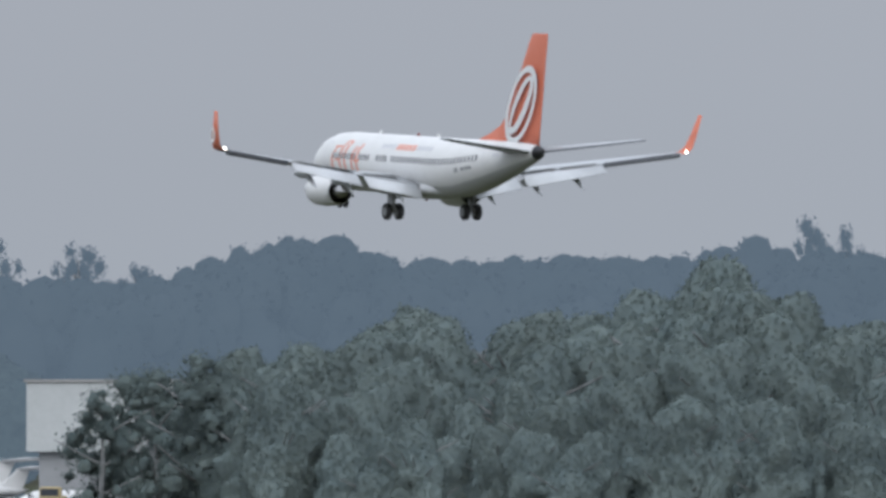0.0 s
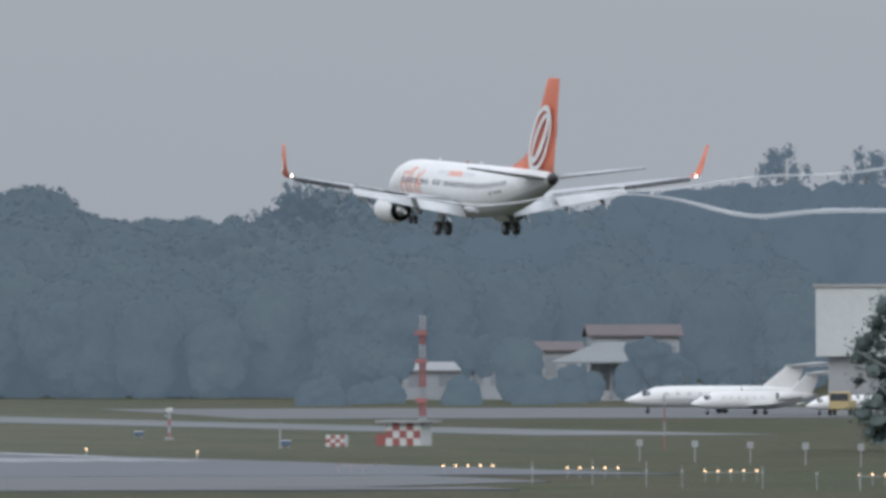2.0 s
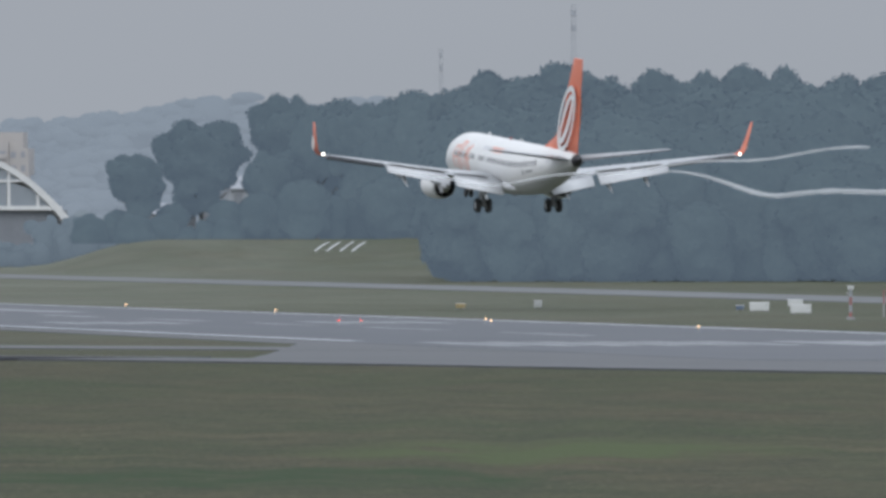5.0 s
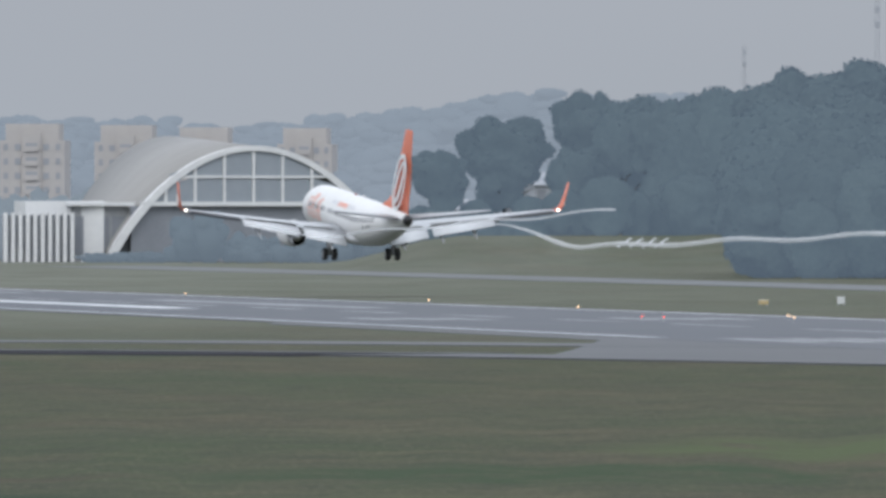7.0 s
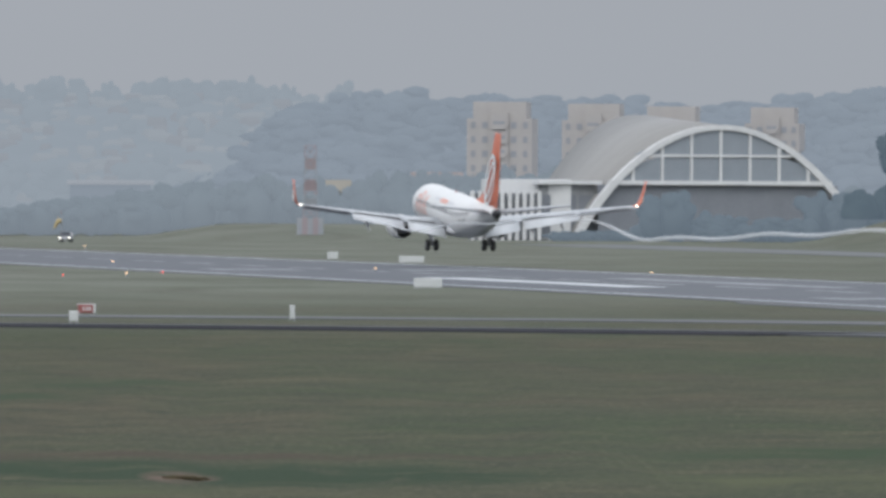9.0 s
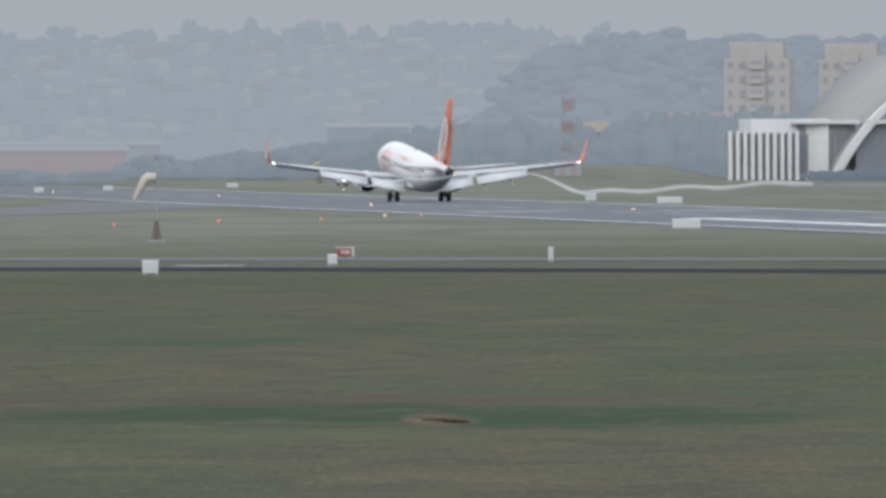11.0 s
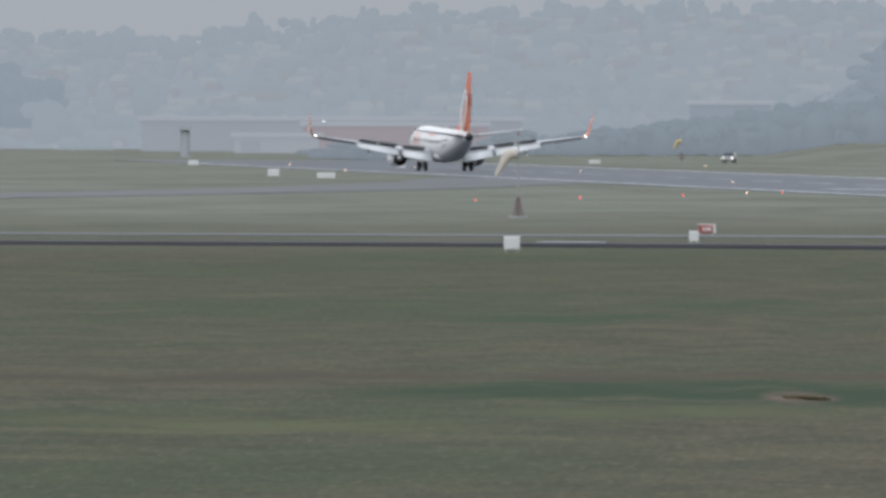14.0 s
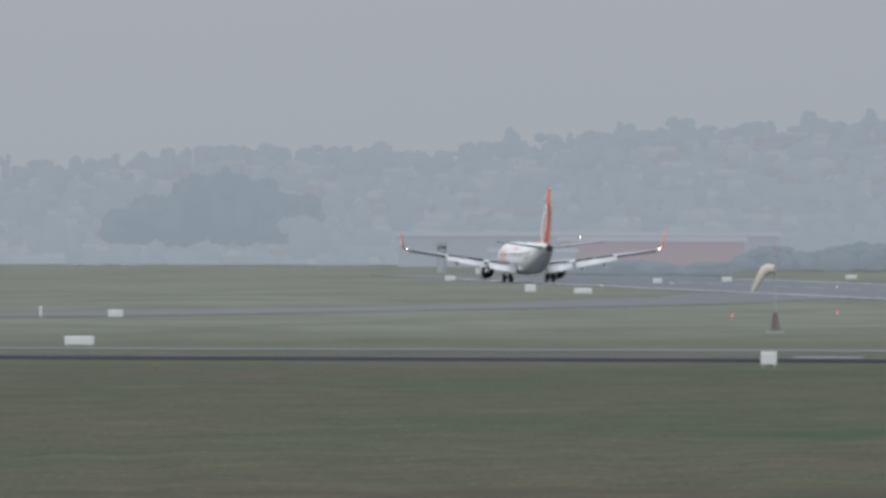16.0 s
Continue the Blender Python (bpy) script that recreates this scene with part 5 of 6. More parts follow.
def open_shed():
    """A broad sloping roof over a row of white posts and wall panels."""
    sh = thing("shed", place(18.175, 1750, 0.6, -18.175), "open white shed under a broad sloping grey roof", "shed", "houses behind the airfield")
    rf = bmesh.new()
    loft(rf, [[Vector((-5.9, 0, 3.75)), Vector((3.8, 0, 3.75)), Vector((6.2, 7, 5.9)), Vector((-0.6, 7, 5.9))], [Vector((-5.9, 0, 3.55)), Vector((3.8, 0, 3.55)), Vector((6.2, 7, 5.7)), Vector((-0.6, 7, 5.7))]])
    part("roof", rf, M_SHEDROOF, sh, "pale weathered sloping roof")
    # grey rear wall gives the dark gaps of shade between the posts
    part("rear_wall", slab(-1.6, 6.4, 7.2, 7.6, -0.6, 5.6), M_HOLE, sh, "rear wall coloured grey as shade under the roof")
    for x0, x1, z0 in ((-1.6, -0.5, -0.5), (0.6, 0.8, -0.5), (2.2, 4.2, 1.4), (4.6, 4.8, -0.5), (5.6, 5.8, -0.5)):
        part("wall_panel", slab(x0, x1, 2.2, 2.4, z0, 3.4), M_FARWALL, sh)
    part("low_wall", slab(-0.4, 5.8, 2.2, 2.45, -0.6, 0.6), M_HOUSE, sh)


M_SHEDROOF = material("pale_weathered_roof", (0.20, 0.215, 0.225), (0.17, 0.185, 0.195), 0.3, 0.8)
open_shed()
gable_house(18.285, 1800, 1.0, 10.0, 8, 6.3, 1.2, 4, M_FARWALL, M_TILE, "long white house with a red tiled roof greyed for haze", 7)
gable_house(17.98, 1830, 1.0, 7.0, 8, 4.6, 1.0, 4, M_HOUSE, M_TILE, "low house with a red tiled roof greyed for haze behind trees", 3)
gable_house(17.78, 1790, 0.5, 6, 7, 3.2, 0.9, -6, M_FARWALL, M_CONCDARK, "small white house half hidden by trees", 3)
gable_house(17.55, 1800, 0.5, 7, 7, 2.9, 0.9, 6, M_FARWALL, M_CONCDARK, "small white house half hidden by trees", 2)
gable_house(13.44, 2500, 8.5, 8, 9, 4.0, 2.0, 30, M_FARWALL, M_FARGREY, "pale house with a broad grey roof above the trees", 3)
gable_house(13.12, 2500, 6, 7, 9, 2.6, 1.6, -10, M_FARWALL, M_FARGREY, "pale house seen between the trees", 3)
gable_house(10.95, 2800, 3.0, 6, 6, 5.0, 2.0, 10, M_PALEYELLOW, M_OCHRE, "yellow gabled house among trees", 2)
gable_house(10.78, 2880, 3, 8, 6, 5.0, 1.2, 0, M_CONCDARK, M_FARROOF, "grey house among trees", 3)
gable_house(11.32, 3000, 5.6, 9, 7, 4, 2.2, 0, M_FARWALL, M_HAZEROOF, "pale house with a roof greyed for haze on the slope", 3)


def panel_hangar():
    ph = thing("hangar", place(19.19, 1410, 0, -19.19 - 8), "white steel hangar with an overhanging blank upper wall", "hangar")
    part("upper_wall", slab(-6.2, 12, -0.6, 20, 5.2, 11.4, 0.05), M_PANEL, ph, "blank white upper wall")
    # the lower wall's grey carries the shade of the overhang above
    part("lower_wall", slab(-5.2, 12, 0.4, 20, 0, 5.2), M_CONCDARK, ph)
    part("hangar_door", slab(-2.5, 9, 0.2, 0.4, 0, 4.8), M_CONCDARK, ph)
    part("vent", slab(-1.4, -1.0, -0.68, -0.6, 10.2, 10.5), M_CONCDARK, ph)
    part("roof_edge", slab(-6.4, 12.2, -0.8, 20.2, 11.4, 11.65), M_ROOF, ph)


panel_hangar()


def business_jet(m, scale_, length, label, stripe):
    jet = thing("business_jet", m @ Matrix.Diagonal((0.8, length, 0.76, 1)), label, "business jet", "parked business jets")
    k = scale_
    st = [(0, 1.35, 0.04, 0.04), (0.6, 1.4, 0.36, 0.34), (1.6, 1.55, 0.7, 0.72), (3.0, 1.75, 0.98, 1.05), (5, 1.8, 1.05, 1.12), (11, 1.8, 1.05, 1.12), (13.5, 1.95, 0.88, 0.9), (15.5, 2.2, 0.5, 0.5), (17, 2.35, 0.1, 0.12)]
    ring = lambda s, z, w, h: [Vector((w * math.cos(6.2832 * i / 20), -s, z + h * math.sin(6.2832 * i / 20))) * k for i in range(20)]
    bm = bmesh.new()
    loft(bm, [ring(*q) for q in st])
    part("fuselage", bm, M_WHITE, jet, "", True)
    fin = bmesh.new()
    loft(fin, [[Vector((w, -s0, z)) * k, Vector((0, -s0 + 0.1, z)) * k, Vector((-w, -s0, z)) * k, Vector((-w * 0.3, -s1, z)) * k, Vector((w * 0.3, -s1, z)) * k] for z, s0, s1, w in ((2.5, 12.8, 16.2, 0.14), (5.0, 15.6, 17.2, 0.09))])
    part("fin", fin, M_WHITE, jet)
    for sd_ in (-1, 1):
        tp = bmesh.new()
        loft(tp, [[Vector((sd_ * x, -s, z)) * k, Vector((sd_ * x, -s - c, z)) * k, Vector((sd_ * x, -s - c, z - 0.14)) * k, Vector((sd_ * x, -s - c * 0.3, z - 0.30)) * k] for x, s, c, z in ((0.0, 15.2, 2.3, 5.06), (3.4, 18.8, 1.3, 5.35))])
        part("tailplane", tp, M_WHITE, jet)
        wg = bmesh.new()
        loft(wg, [[Vector((sd_ * x, -s, z)) * k, Vector((sd_ * x, -s - c, z)) * k, Vector((sd_ * x, -s - c, z - 0.06)) * k, Vector((sd_ * x, -s - c * 0.3, z - 0.22)) * k] for x, s, c, z in ((0.7, 7.2, 3.9, 1.1), (7.6, 10.6, 1.4, 1.5))])
        part("wing", wg, M_WHITE, jet)
        en = bmesh.new()
        loft(en, [[Vector((sd_ * 1.55 + r * math.cos(6.2832 * i / 16), -s, 2.35 + r * math.sin(6.2832 * i / 16))) * k for i in range(16)] for s, r in ((10.9, 0.44), (11.1, 0.52), (12.6, 0.55), (14.2, 0.36))], caps=False)
        eng = part("engine", en, M_WHITE, jet, "", True)
        dk = bmesh.new()
        loft(dk, [[Vector((sd_ * 1.55 + r * math.cos(6.2832 * i / 16), -s, 2.35 + r * math.sin(6.2832 * i / 16))) * k for i in range(16)] for s, r in ((11.0, 0.43), (11.4, 0.05))], caps=False)
        part("intake", dk, M_DARK, eng)
        for i in range(6):
            y = 3.9 + i * 1.05
            bmw = bmesh.new()
            box(bmw, sd_ * 1.03 - 0.05, sd_ * 1.03 + 0.05, -y - 0.15, -y + 0.15, 1.98, 2.22)
            for v in bmw.verts:
                v.co *= k
            part("cabin_window", bmw, M_GREYDECAL, jet)
        gl = bmesh.new()
        rod(gl, Vector((sd_ * 1.6, -9.3, 0.25)) * k, Vector((sd_ * 1.5, -9.2, 1.1)) * k, 0.1 * k)
        rod(gl, Vector((sd_ * 1.45, -9.3, 0.27)) * k, Vector((sd_ * 1.75, -9.3, 0.27)) * k, 0.27 * k, 0.27 * k, 12)
        part("landing_gear", gl, M_TYRE, jet)
        if stripe:
            sb = bmesh.new()
            box(sb, sd_ * 1.06 - 0.015, sd_ * 1.06 + 0.015, -11, -3.2, 1.5, 1.6)
            for v in sb.verts:
                v.co *= k
            part("stripe", sb, M_GREYDECAL, jet)
    ck = bmesh.new()
    loft(ck, [[Vector((w * math.cos(a), -s, z + h * math.sin(a))) * k for a in (0.35, 0.8, 1.3, 1.84, 2.34, 2.79)] for s, z, w, h in ((1.62, 1.56, 0.72, 0.75), (2.4, 1.65, 0.88, 0.93))], close=False)
    part("cockpit_window", ck, M_GLASS, jet)
    ng = bmesh.new()
    rod(ng, Vector((0, -2.2, 0.2)) * k, Vector((0, -2.3, 1.0)) * k, 0.08 * k)
    rod(ng, Vector((-0.15, -2.2, 0.2)) * k, Vector((0.15, -2.2, 0.2)) * k, 0.2 * k, 0.2 * k, 12)
    part("nose_gear", ng, M_TYRE, jet)


# noses point to the open field, tails to the hangar
business_jet(place(18.245, 1440, 0.05, -18.2 + 100), 1.13, 0.86, "white long-range business jet parked on the apron", True)
business_jet(place(18.485, 1412, 0.05, -18.4 + 112), 0.95, 0.76, "white business jet parked beside the larger one", False)
business_jet(place(18.90, 1400, 0.05, -18.9 + 120), 0.8, 0.8, "white business jet parked under the trees", False)


def utility_truck():
    tr = thing("apron_truck", place(19.03, 1392, 0.05, -19 + 172), "small yellow apron truck beside the jets", "truck")
    part("cab", slab(-0.9, 0.9, 0, 1.6, 0.5, 2.1, 0.12), M_YELLOW, tr)
    part("bed", slab(-0.95, 0.95, -3.0, 0, 0.5, 1.3, 0.05), M_YELLOW, tr)
    part("windscreen", slab(-0.8, 0.8, 1.55, 1.63, 1.3, 1.95), M_GLASS, tr)
    for x in (-0.9, 0.9):
        for y in (0.8, -2.1):
            bm = bmesh.new()
            rod(bm, (x - 0.12, y, 0.38), (x + 0.12, y, 0.38), 0.38, 0.38, 14)
            part("wheel", bm, M_TYRE, tr)


utility_truck()


# ---- navigation aids ----
def lattice(parent, z0, z1, half0, half1, bays, mats, names="mast_section"):
    for k in range(bays):
        f0, f1 = k / bays, (k + 1) / bays
        a, b = half0 + (half1 - half0) * f0, half0 + (half1 - half0) * f1
        za, zb = z0 + (z1 - z0) * f0, z0 + (z1 - z0) * f1
        bm = bmesh.new()
        r = max(0.035, a * 0.09)
        cs = ((-1, -1), (1, -1), (1, 1), (-1, 1))
        for i in range(4):
            p, q = cs[i], cs[(i + 1) % 4]
            rod(bm, (p[0] * a, p[1] * a, za), (p[0] * b, p[1] * b, zb), r, r, 5)
            rod(bm, (p[0] * a, p[1] * a, za), (q[0] * b, q[1] * b, zb), r * 0.7, r * 0.7, 5)
            rod(bm, (q[0] * a, q[1] * a, za), (p[0] * b, p[1] * b, zb), r * 0.7, r * 0.7, 5)
            rod(bm, (p[0] * b, p[1] * b, zb), (q[0] * b, q[1] * b, zb), r * 0.7, r * 0.7, 5)
        part(names, bm, mats[k % len(mats)], parent)


def checker(parent, w, d, h, nx, nz, ny, x0=0.0):
    """A hut clad in red and white squares."""
    part("hut", slab(x0 - w / 2, x0 + w / 2, 0, d, 0, h), M_WHITEBOX, parent)
    for i in range(nx):
        for k in range(nz):
            if (i + k) % 2:
                part("red_square", slab(x0 - w / 2 + w * i / nx, x0 - w / 2 + w * (i + 1) / nx, -0.02, 0.0, h * k / nz, h * (k + 1) / nz), M_RED, parent)
    for j in range(ny):
        for k in range(nz):
            if (j + k) % 2 == 0:
                part("red_square", slab(x0 - w / 2 - 0.02, x0 - w / 2, d * j / ny, d * (j + 1) / ny, h * k / nz, h * (k + 1) / nz), M_RED, parent)


def glide_path_station():
    st = thing("glide_path_hut", place(17.445, 1014, 0, -17.46 - 22), "red and white checkered hut with a striped antenna mast", "antenna hut")
    checker(st, 2.4, 1.9, 1.45, 5, 3, 4)
    part("roof", slab(-1.75, 1.75, -0.4, 2.3, 1.46, 1.62, 0.02), M_CONCDARK, st)
    part("side_box", slab(-2.0, -1.25, 0.3, 1.2, 0, 0.75), M_RED, st)
    mast = new("mast")
    mast.parent = st
    mast.matrix_basis = pose(0.15, 3.0, 0)
    lattice(mast, 0, 8.3, 0.17, 0.13, 9, [M_REDMUTE, M_FARWALL, M_REDMUTE, M_FARWALL, M_REDMUTE])
    for z in (2.9, 5.4, 7.2):
        part("antenna_array", slab(-0.4, 0.4, -0.32, -0.18, z - 0.14, z + 0.14), M_REDMUTE, mast)


def small_checker():
    st = thing("equipment_box", place(17.2, 1008, 0, -17.2 - 14), "small red and white checkered equipment box", "equipment box")
    checker(st, 1.25, 0.9, 0.72, 4, 3, 2)


glide_path_station()
small_checker()


def light_pole(bearing, d, h):
    p = thing("instrument_pole", place(bearing, d), "red and white banded instrument pole with a white head", "instrument pole", "banded instrument poles")
    for k in range(4):
        bm = bmesh.new()
        rod(bm, (0, 0, h * k / 4), (0, 0, h * (k + 1) / 4), 0.10, 0.10, 8)
        part("band", bm, (M_REDMUTE, M_FARWALL)[k % 2], p)
    part("head", slab(-0.22, 0.22, -0.15, 0.15, h, h + 0.28, 0.03), M_WHITEBOX, p)
    part("arm", slab(-0.3, -0.05, -0.05, 0.05, h - 0.3, h - 0.2), M_POLE, p)
    part("plinth", slab(-0.3, 0.3, -0.3, 0.3, 0, 0.18), M_CONCDARK, p)


light_pole(16.6, 1080, 1.9)
light_pole(15.6, 1120, 2.1)


def stake(name, bearing, d, h, r, mats, label, cat, group=""):
    p = thing(name, place(bearing, d), label, cat, group)
    for k, mt in enumerate(mats):
        bm = bmesh.new()
        rod(bm, (0, 0, h * k / len(mats)), (0, 0, h * (k + 1) / len(mats)), r, r, 8)
        part("band", bm, mt, p)
    part("cap", slab(-r * 1.6, r * 1.6, -r * 1.6, r * 1.6, h, h + r), mats[-1], p)


stake("marker_post", 18.39, 965, 3.4, 0.04, [M_REDMUTE, M_FARWALL, M_REDMUTE, M_POLE], "thin red and white marker post in the grass", "post")
stake("marker_post", 17.0, 985, 1.6, 0.05, [M_POLE, M_POLE], "thin grey post in the grass", "post")
stake("marker_post", 15.72, 1150, 1.9, 0.05, [M_POLE, M_REDMUTE], "thin grey post in the grass", "post")


def approach_lights():
    """Cross rows of five lamps on short stakes along the extended centre line."""
    for k, (b, d) in enumerate(((17.3, 856), (17.68, 843), (18.13, 827), (18.63, 806), (19.19, 782), (19.80, 757), (20.45, 738), (21.12, 722))):
        bar = thing("approach_light_bar", place(b, d * 0.935, 0, 0), "low bar of five lit warm approach lamps on stakes", "approach lights", "approach light bars")
        part("crossbar", slab(-1.45, 1.45, -0.03, 0.03, 0.41, 0.445), M_CONCDARK, bar)
        for i in range(5):
            x = -1.3 + 0.65 * i
            bm = bmesh.new()
            rod(bm, (x, 0, 0), (x, 0, 0.42), 0.02, 0.02, 6)
            part("stake", bm, M_CONCDARK, bar)
            part("lamp", lens(bmesh.new(), (x, 0, 0.5), 0.055), M_WARMLAMP if k else M_REDMUTE, bar)
    rng = random.Random(5)
    for i in range(12):
        b = 18.3 + 0.2 * i
        p = thing("lamp_stake", place(b, 880 - 10 * i), "thin grey lamp stake with a pale square board", "stake", "stakes with boards")
        bm = bmesh.new()
        rod(bm, (0, 0, 0), (0, 0, 0.9), 0.03, 0.03, 6)
        part("pole", bm, M_POLE, p)
        part("board", slab(-0.17, 0.17, -0.03, 0.03, 0.85, 1.2), M_HOUSE if i % 2 else M_CONCDARK, p)
    for i in range(14):
        b = 17.9 + 0.2 * i + rng.uniform(-0.05, 0.05)
        p = thing("lamp_stake", place(b, 740 - 6 * i), "thin grey lamp stake in the grass", "stake", "bare stakes")
        bm = bmesh.new()
        rod(bm, (0, 0, 0), (0, 0, rng.uniform(0.7, 1.2)), 0.02, 0.018, 6)
        part("pole", bm, M_POLE, p)
        part("cap", slab(-0.06, 0.06, -0.06, 0.06, 0.68, 0.8), M_POLE, p)


approach_lights()


def edge_lamp(bearing, d, mat, label, r=0.1, h=0.35):
    p = thing("field_lamp", place(bearing, d), label, "field lamp", "runway and taxiway lamps")
    bm = bmesh.new()
    rod(bm, (0, 0, 0), (0, 0, h), 0.05, 0.04, 6)
    part("stem", bm, M_POLE, p)
    part("lamp", lens(bmesh.new(), (0, 0, h + r * 0.7), r), mat, p)


for b, d in ((9.22, 1245), (9.60, 1289), (9.97, 1328), (10.33, 1388)):
    edge_lamp(b, d, M_REDLAMP, "small lit red stop lamp in the grass", 0.07, 0.15)
for b, d, mt in ((14.28, 1065, M_WARMLAMP), (13.52, 1178, M_WARMLAMP), (15.05, 985, M_WARMLAMP), (12.98, 1270, M_WARMLAMP), (14.30, 1045, M_WARMLAMP), (13.75, 1055, M_REDLAMP), (13.83, 1050, M_REDLAMP), (12.1, 1390, M_WARMLAMP), (10.15, 1560, M_WARMLAMP), (9.6, 1850, M_WARMLAMP), (9.3, 1900, M_WARMLAMP), (10.05, 2050, M_WARMLAMP), (9.0, 1990, M_WARMLAMP), (8.55, 2100, M_WARMLAMP), (8.75, 1880, M_WARMLAMP), (11.1, 1440, M_WARMLAMP), (10.2, 1330, M_WARMLAMP), (16.7, 905, M_WARMLAMP), (16.3, 930, M_WARMLAMP)):
    edge_lamp(b, d, mt, "small lit lamp at the pavement edge", 0.062)
edge_lamp(8.67, 2690, M_LAMP, "bright white lamp on a pole across the field", 0.10, 5.8)


def board(bearing, d, w, h, mat, label, name="marker_board", group="white marker boards", legs=0.12, turn=0.0):
    p = thing(name, place(bearing, d, 0, -bearing + turn), label, "marker board", group)
    part("panel", slab(-w / 2, w / 2, -0.18, 0.18, legs, legs + h, 0.03), mat, p)
    part("rim", slab(-w / 2 - 0.03, w / 2 + 0.03, -0.10, 0.10, legs + h, legs + h + 0.04), M_CONC, p)
    for x in (-w * 0.35, w * 0.35):
        part("foot", slab(x - 0.05, x + 0.05, -0.12, 0.12, 0, legs), M_POLE, p)
    return p


for b, d, w, h in ((9.352, 791, 0.80, 0.62), (10.01, 846, 0.50, 0.50), (10.80, 871, 0.27, 0.68), (10.945, 1727, 1.15, 0.72), (8.49, 1761, 1.25, 0.75), (8.68, 1707, 1.95, 0.55), (11.29, 1182, 2.1, 0.66), (11.23, 1645, 2.6, 0.6), (6.99, 1230, 1.15, 0.5), (6.86, 923, 1.7, 0.48), (6.72, 1245, 0.22, 0.7), (14.47, 1267, 0.6, 0.52), (15.27, 1215, 1.5, 0.6), (15.42, 1180, 1.55, 0.62), (15.40, 1290, 1.2, 0.45), (8.95, 2050, 1.2, 0.6), (9.2, 2120, 1.3, 0.6), (9.65, 2250, 1.6, 0.5), (8.2, 2150, 1.4, 0.6)):
    board(b, d, w, h, M_WHITEBOX, "white rectangular marker board standing in the grass")
board(14.19, 1258, 0.75, 0.34, M_YELLOW, "low yellow marker board in the grass", group="yellow marker boards")
for b, d in ((16.49, 1105), (17.02, 1000), (15.2, 1230)):
    board(b, d, 0.62, 0.3, M_BLUE, "low dark blue marker board in the grass", group="blue marker boards")
rs = board(10.055, 905, 0.95, 0.48, M_RED, "red runway sign with a white end panel", "runway_sign", "runway signs", turn=14)
part("end_panel", slab(0.36, 0.5, -0.2, -0.182, 0.12, 0.6), M_WHITEBOX, rs)
for x in (-0.2, 0.0, 0.16):
    part("lettering_bar", slab(x - 0.05, x + 0.05, -0.195, -0.181, 0.26, 0.46), M_CONC, rs)


def windsock(bearing, d, h, mat, length, tilt, label, turn):
    ws = thing("windsock", place(bearing, d, 0, turn), label, "windsock")
    base = bmesh.new()
    for x, y in ((-0.32, -0.3), (0.32, -0.3), (0, 0.36)):
        rod(base, (x, y, 0), (x * 0.3, y * 0.3, 1.35), 0.07, 0.06, 6)
        for z in (0.35, 0.7, 1.05):
            g = 1 - 0.7 * z / 1.35
            rod(base, (x * g, y * g, z), (-x * g * 0.6, -y * g * 0.6, z + 0.15), 0.035, 0.035, 5)
    rod(base, (0, 0, 0.1), (0, 0, 1.4), 0.16, 0.09, 8)
    part("tripod", base, M_RUST, ws, "dull red-brown steel foot")
    part("plinth", slab(-0.6, 0.55, -0.5, 0.6, 0, 0.12), M_CONCDARK, ws)
    for k in range(5):
        bm = bmesh.new()
        z0, z1 = 1.3 + (h - 1.3) * k / 5, 1.3 + (h - 1.3) * (k + 1) / 5
        rod(bm, (0, 0, z0), (0, 0, z1), 0.05, 0.045, 8)
        part("pole", bm, (M_CONCDARK, M_POLE)[k % 2], ws)
    # the sleeve leaves its hoop level, then bends down and hangs
    hz = h - 1.35
    path = [(-0.02, hz, 0.0), (-0.25, hz + 0.03, 8), (-0.50, hz + 0.04, 22), (-0.72, hz - 0.08, 48), (-0.90, hz - 0.36, 60), (-1.10, hz - 0.74, 62), (-1.30, hz - 1.12, 62), (-1.48, hz - 1.46, 62)]
    k = length / 2.0
    hoop = bmesh.new()
    for i in range(14):
        a, c = 6.2832 * i / 14, 6.2832 * (i + 1) / 14
        rod(hoop, (-0.06, 0.33 * math.sin(a), hz + 0.33 * math.cos(a)), (-0.06, 0.33 * math.sin(c), hz + 0.33 * math.cos(c)), 0.03, 0.03, 5)
    part("hoop", hoop, M_POLE, ws)
    sock = bmesh.new()
    rings = []
    for i, (px, pz, bend) in enumerate(path):
        q, r = radians(bend), (0.33, 0.34, 0.35, 0.34, 0.29, 0.24, 0.19, 0.14)[i]
        rings.append([Vector((k * px - r * math.cos(a) * math.sin(q), r * math.sin(a), hz + k * (pz - hz) + r * math.cos(a) * math.cos(q))) for a in [6.2832 * j / 14 for j in range(14)]])
    loft(sock, rings, caps=False)
    part("sock", sock, mat, ws, "drooping pale cloth sleeve", True)
    part("finial", lens(bmesh.new(), (0, 0, h), 0.09), M_REDMUTE, ws)


windsock(9.375, 1061, 5.6, M_CLOTH, 2.0, 62, "pale drooping windsock on a banded pole", -9.4)
windsock(9.965, 2420, 4.4, M_YELLOW, 1.6, 70, "small yellow windsock across the field", -9.9)


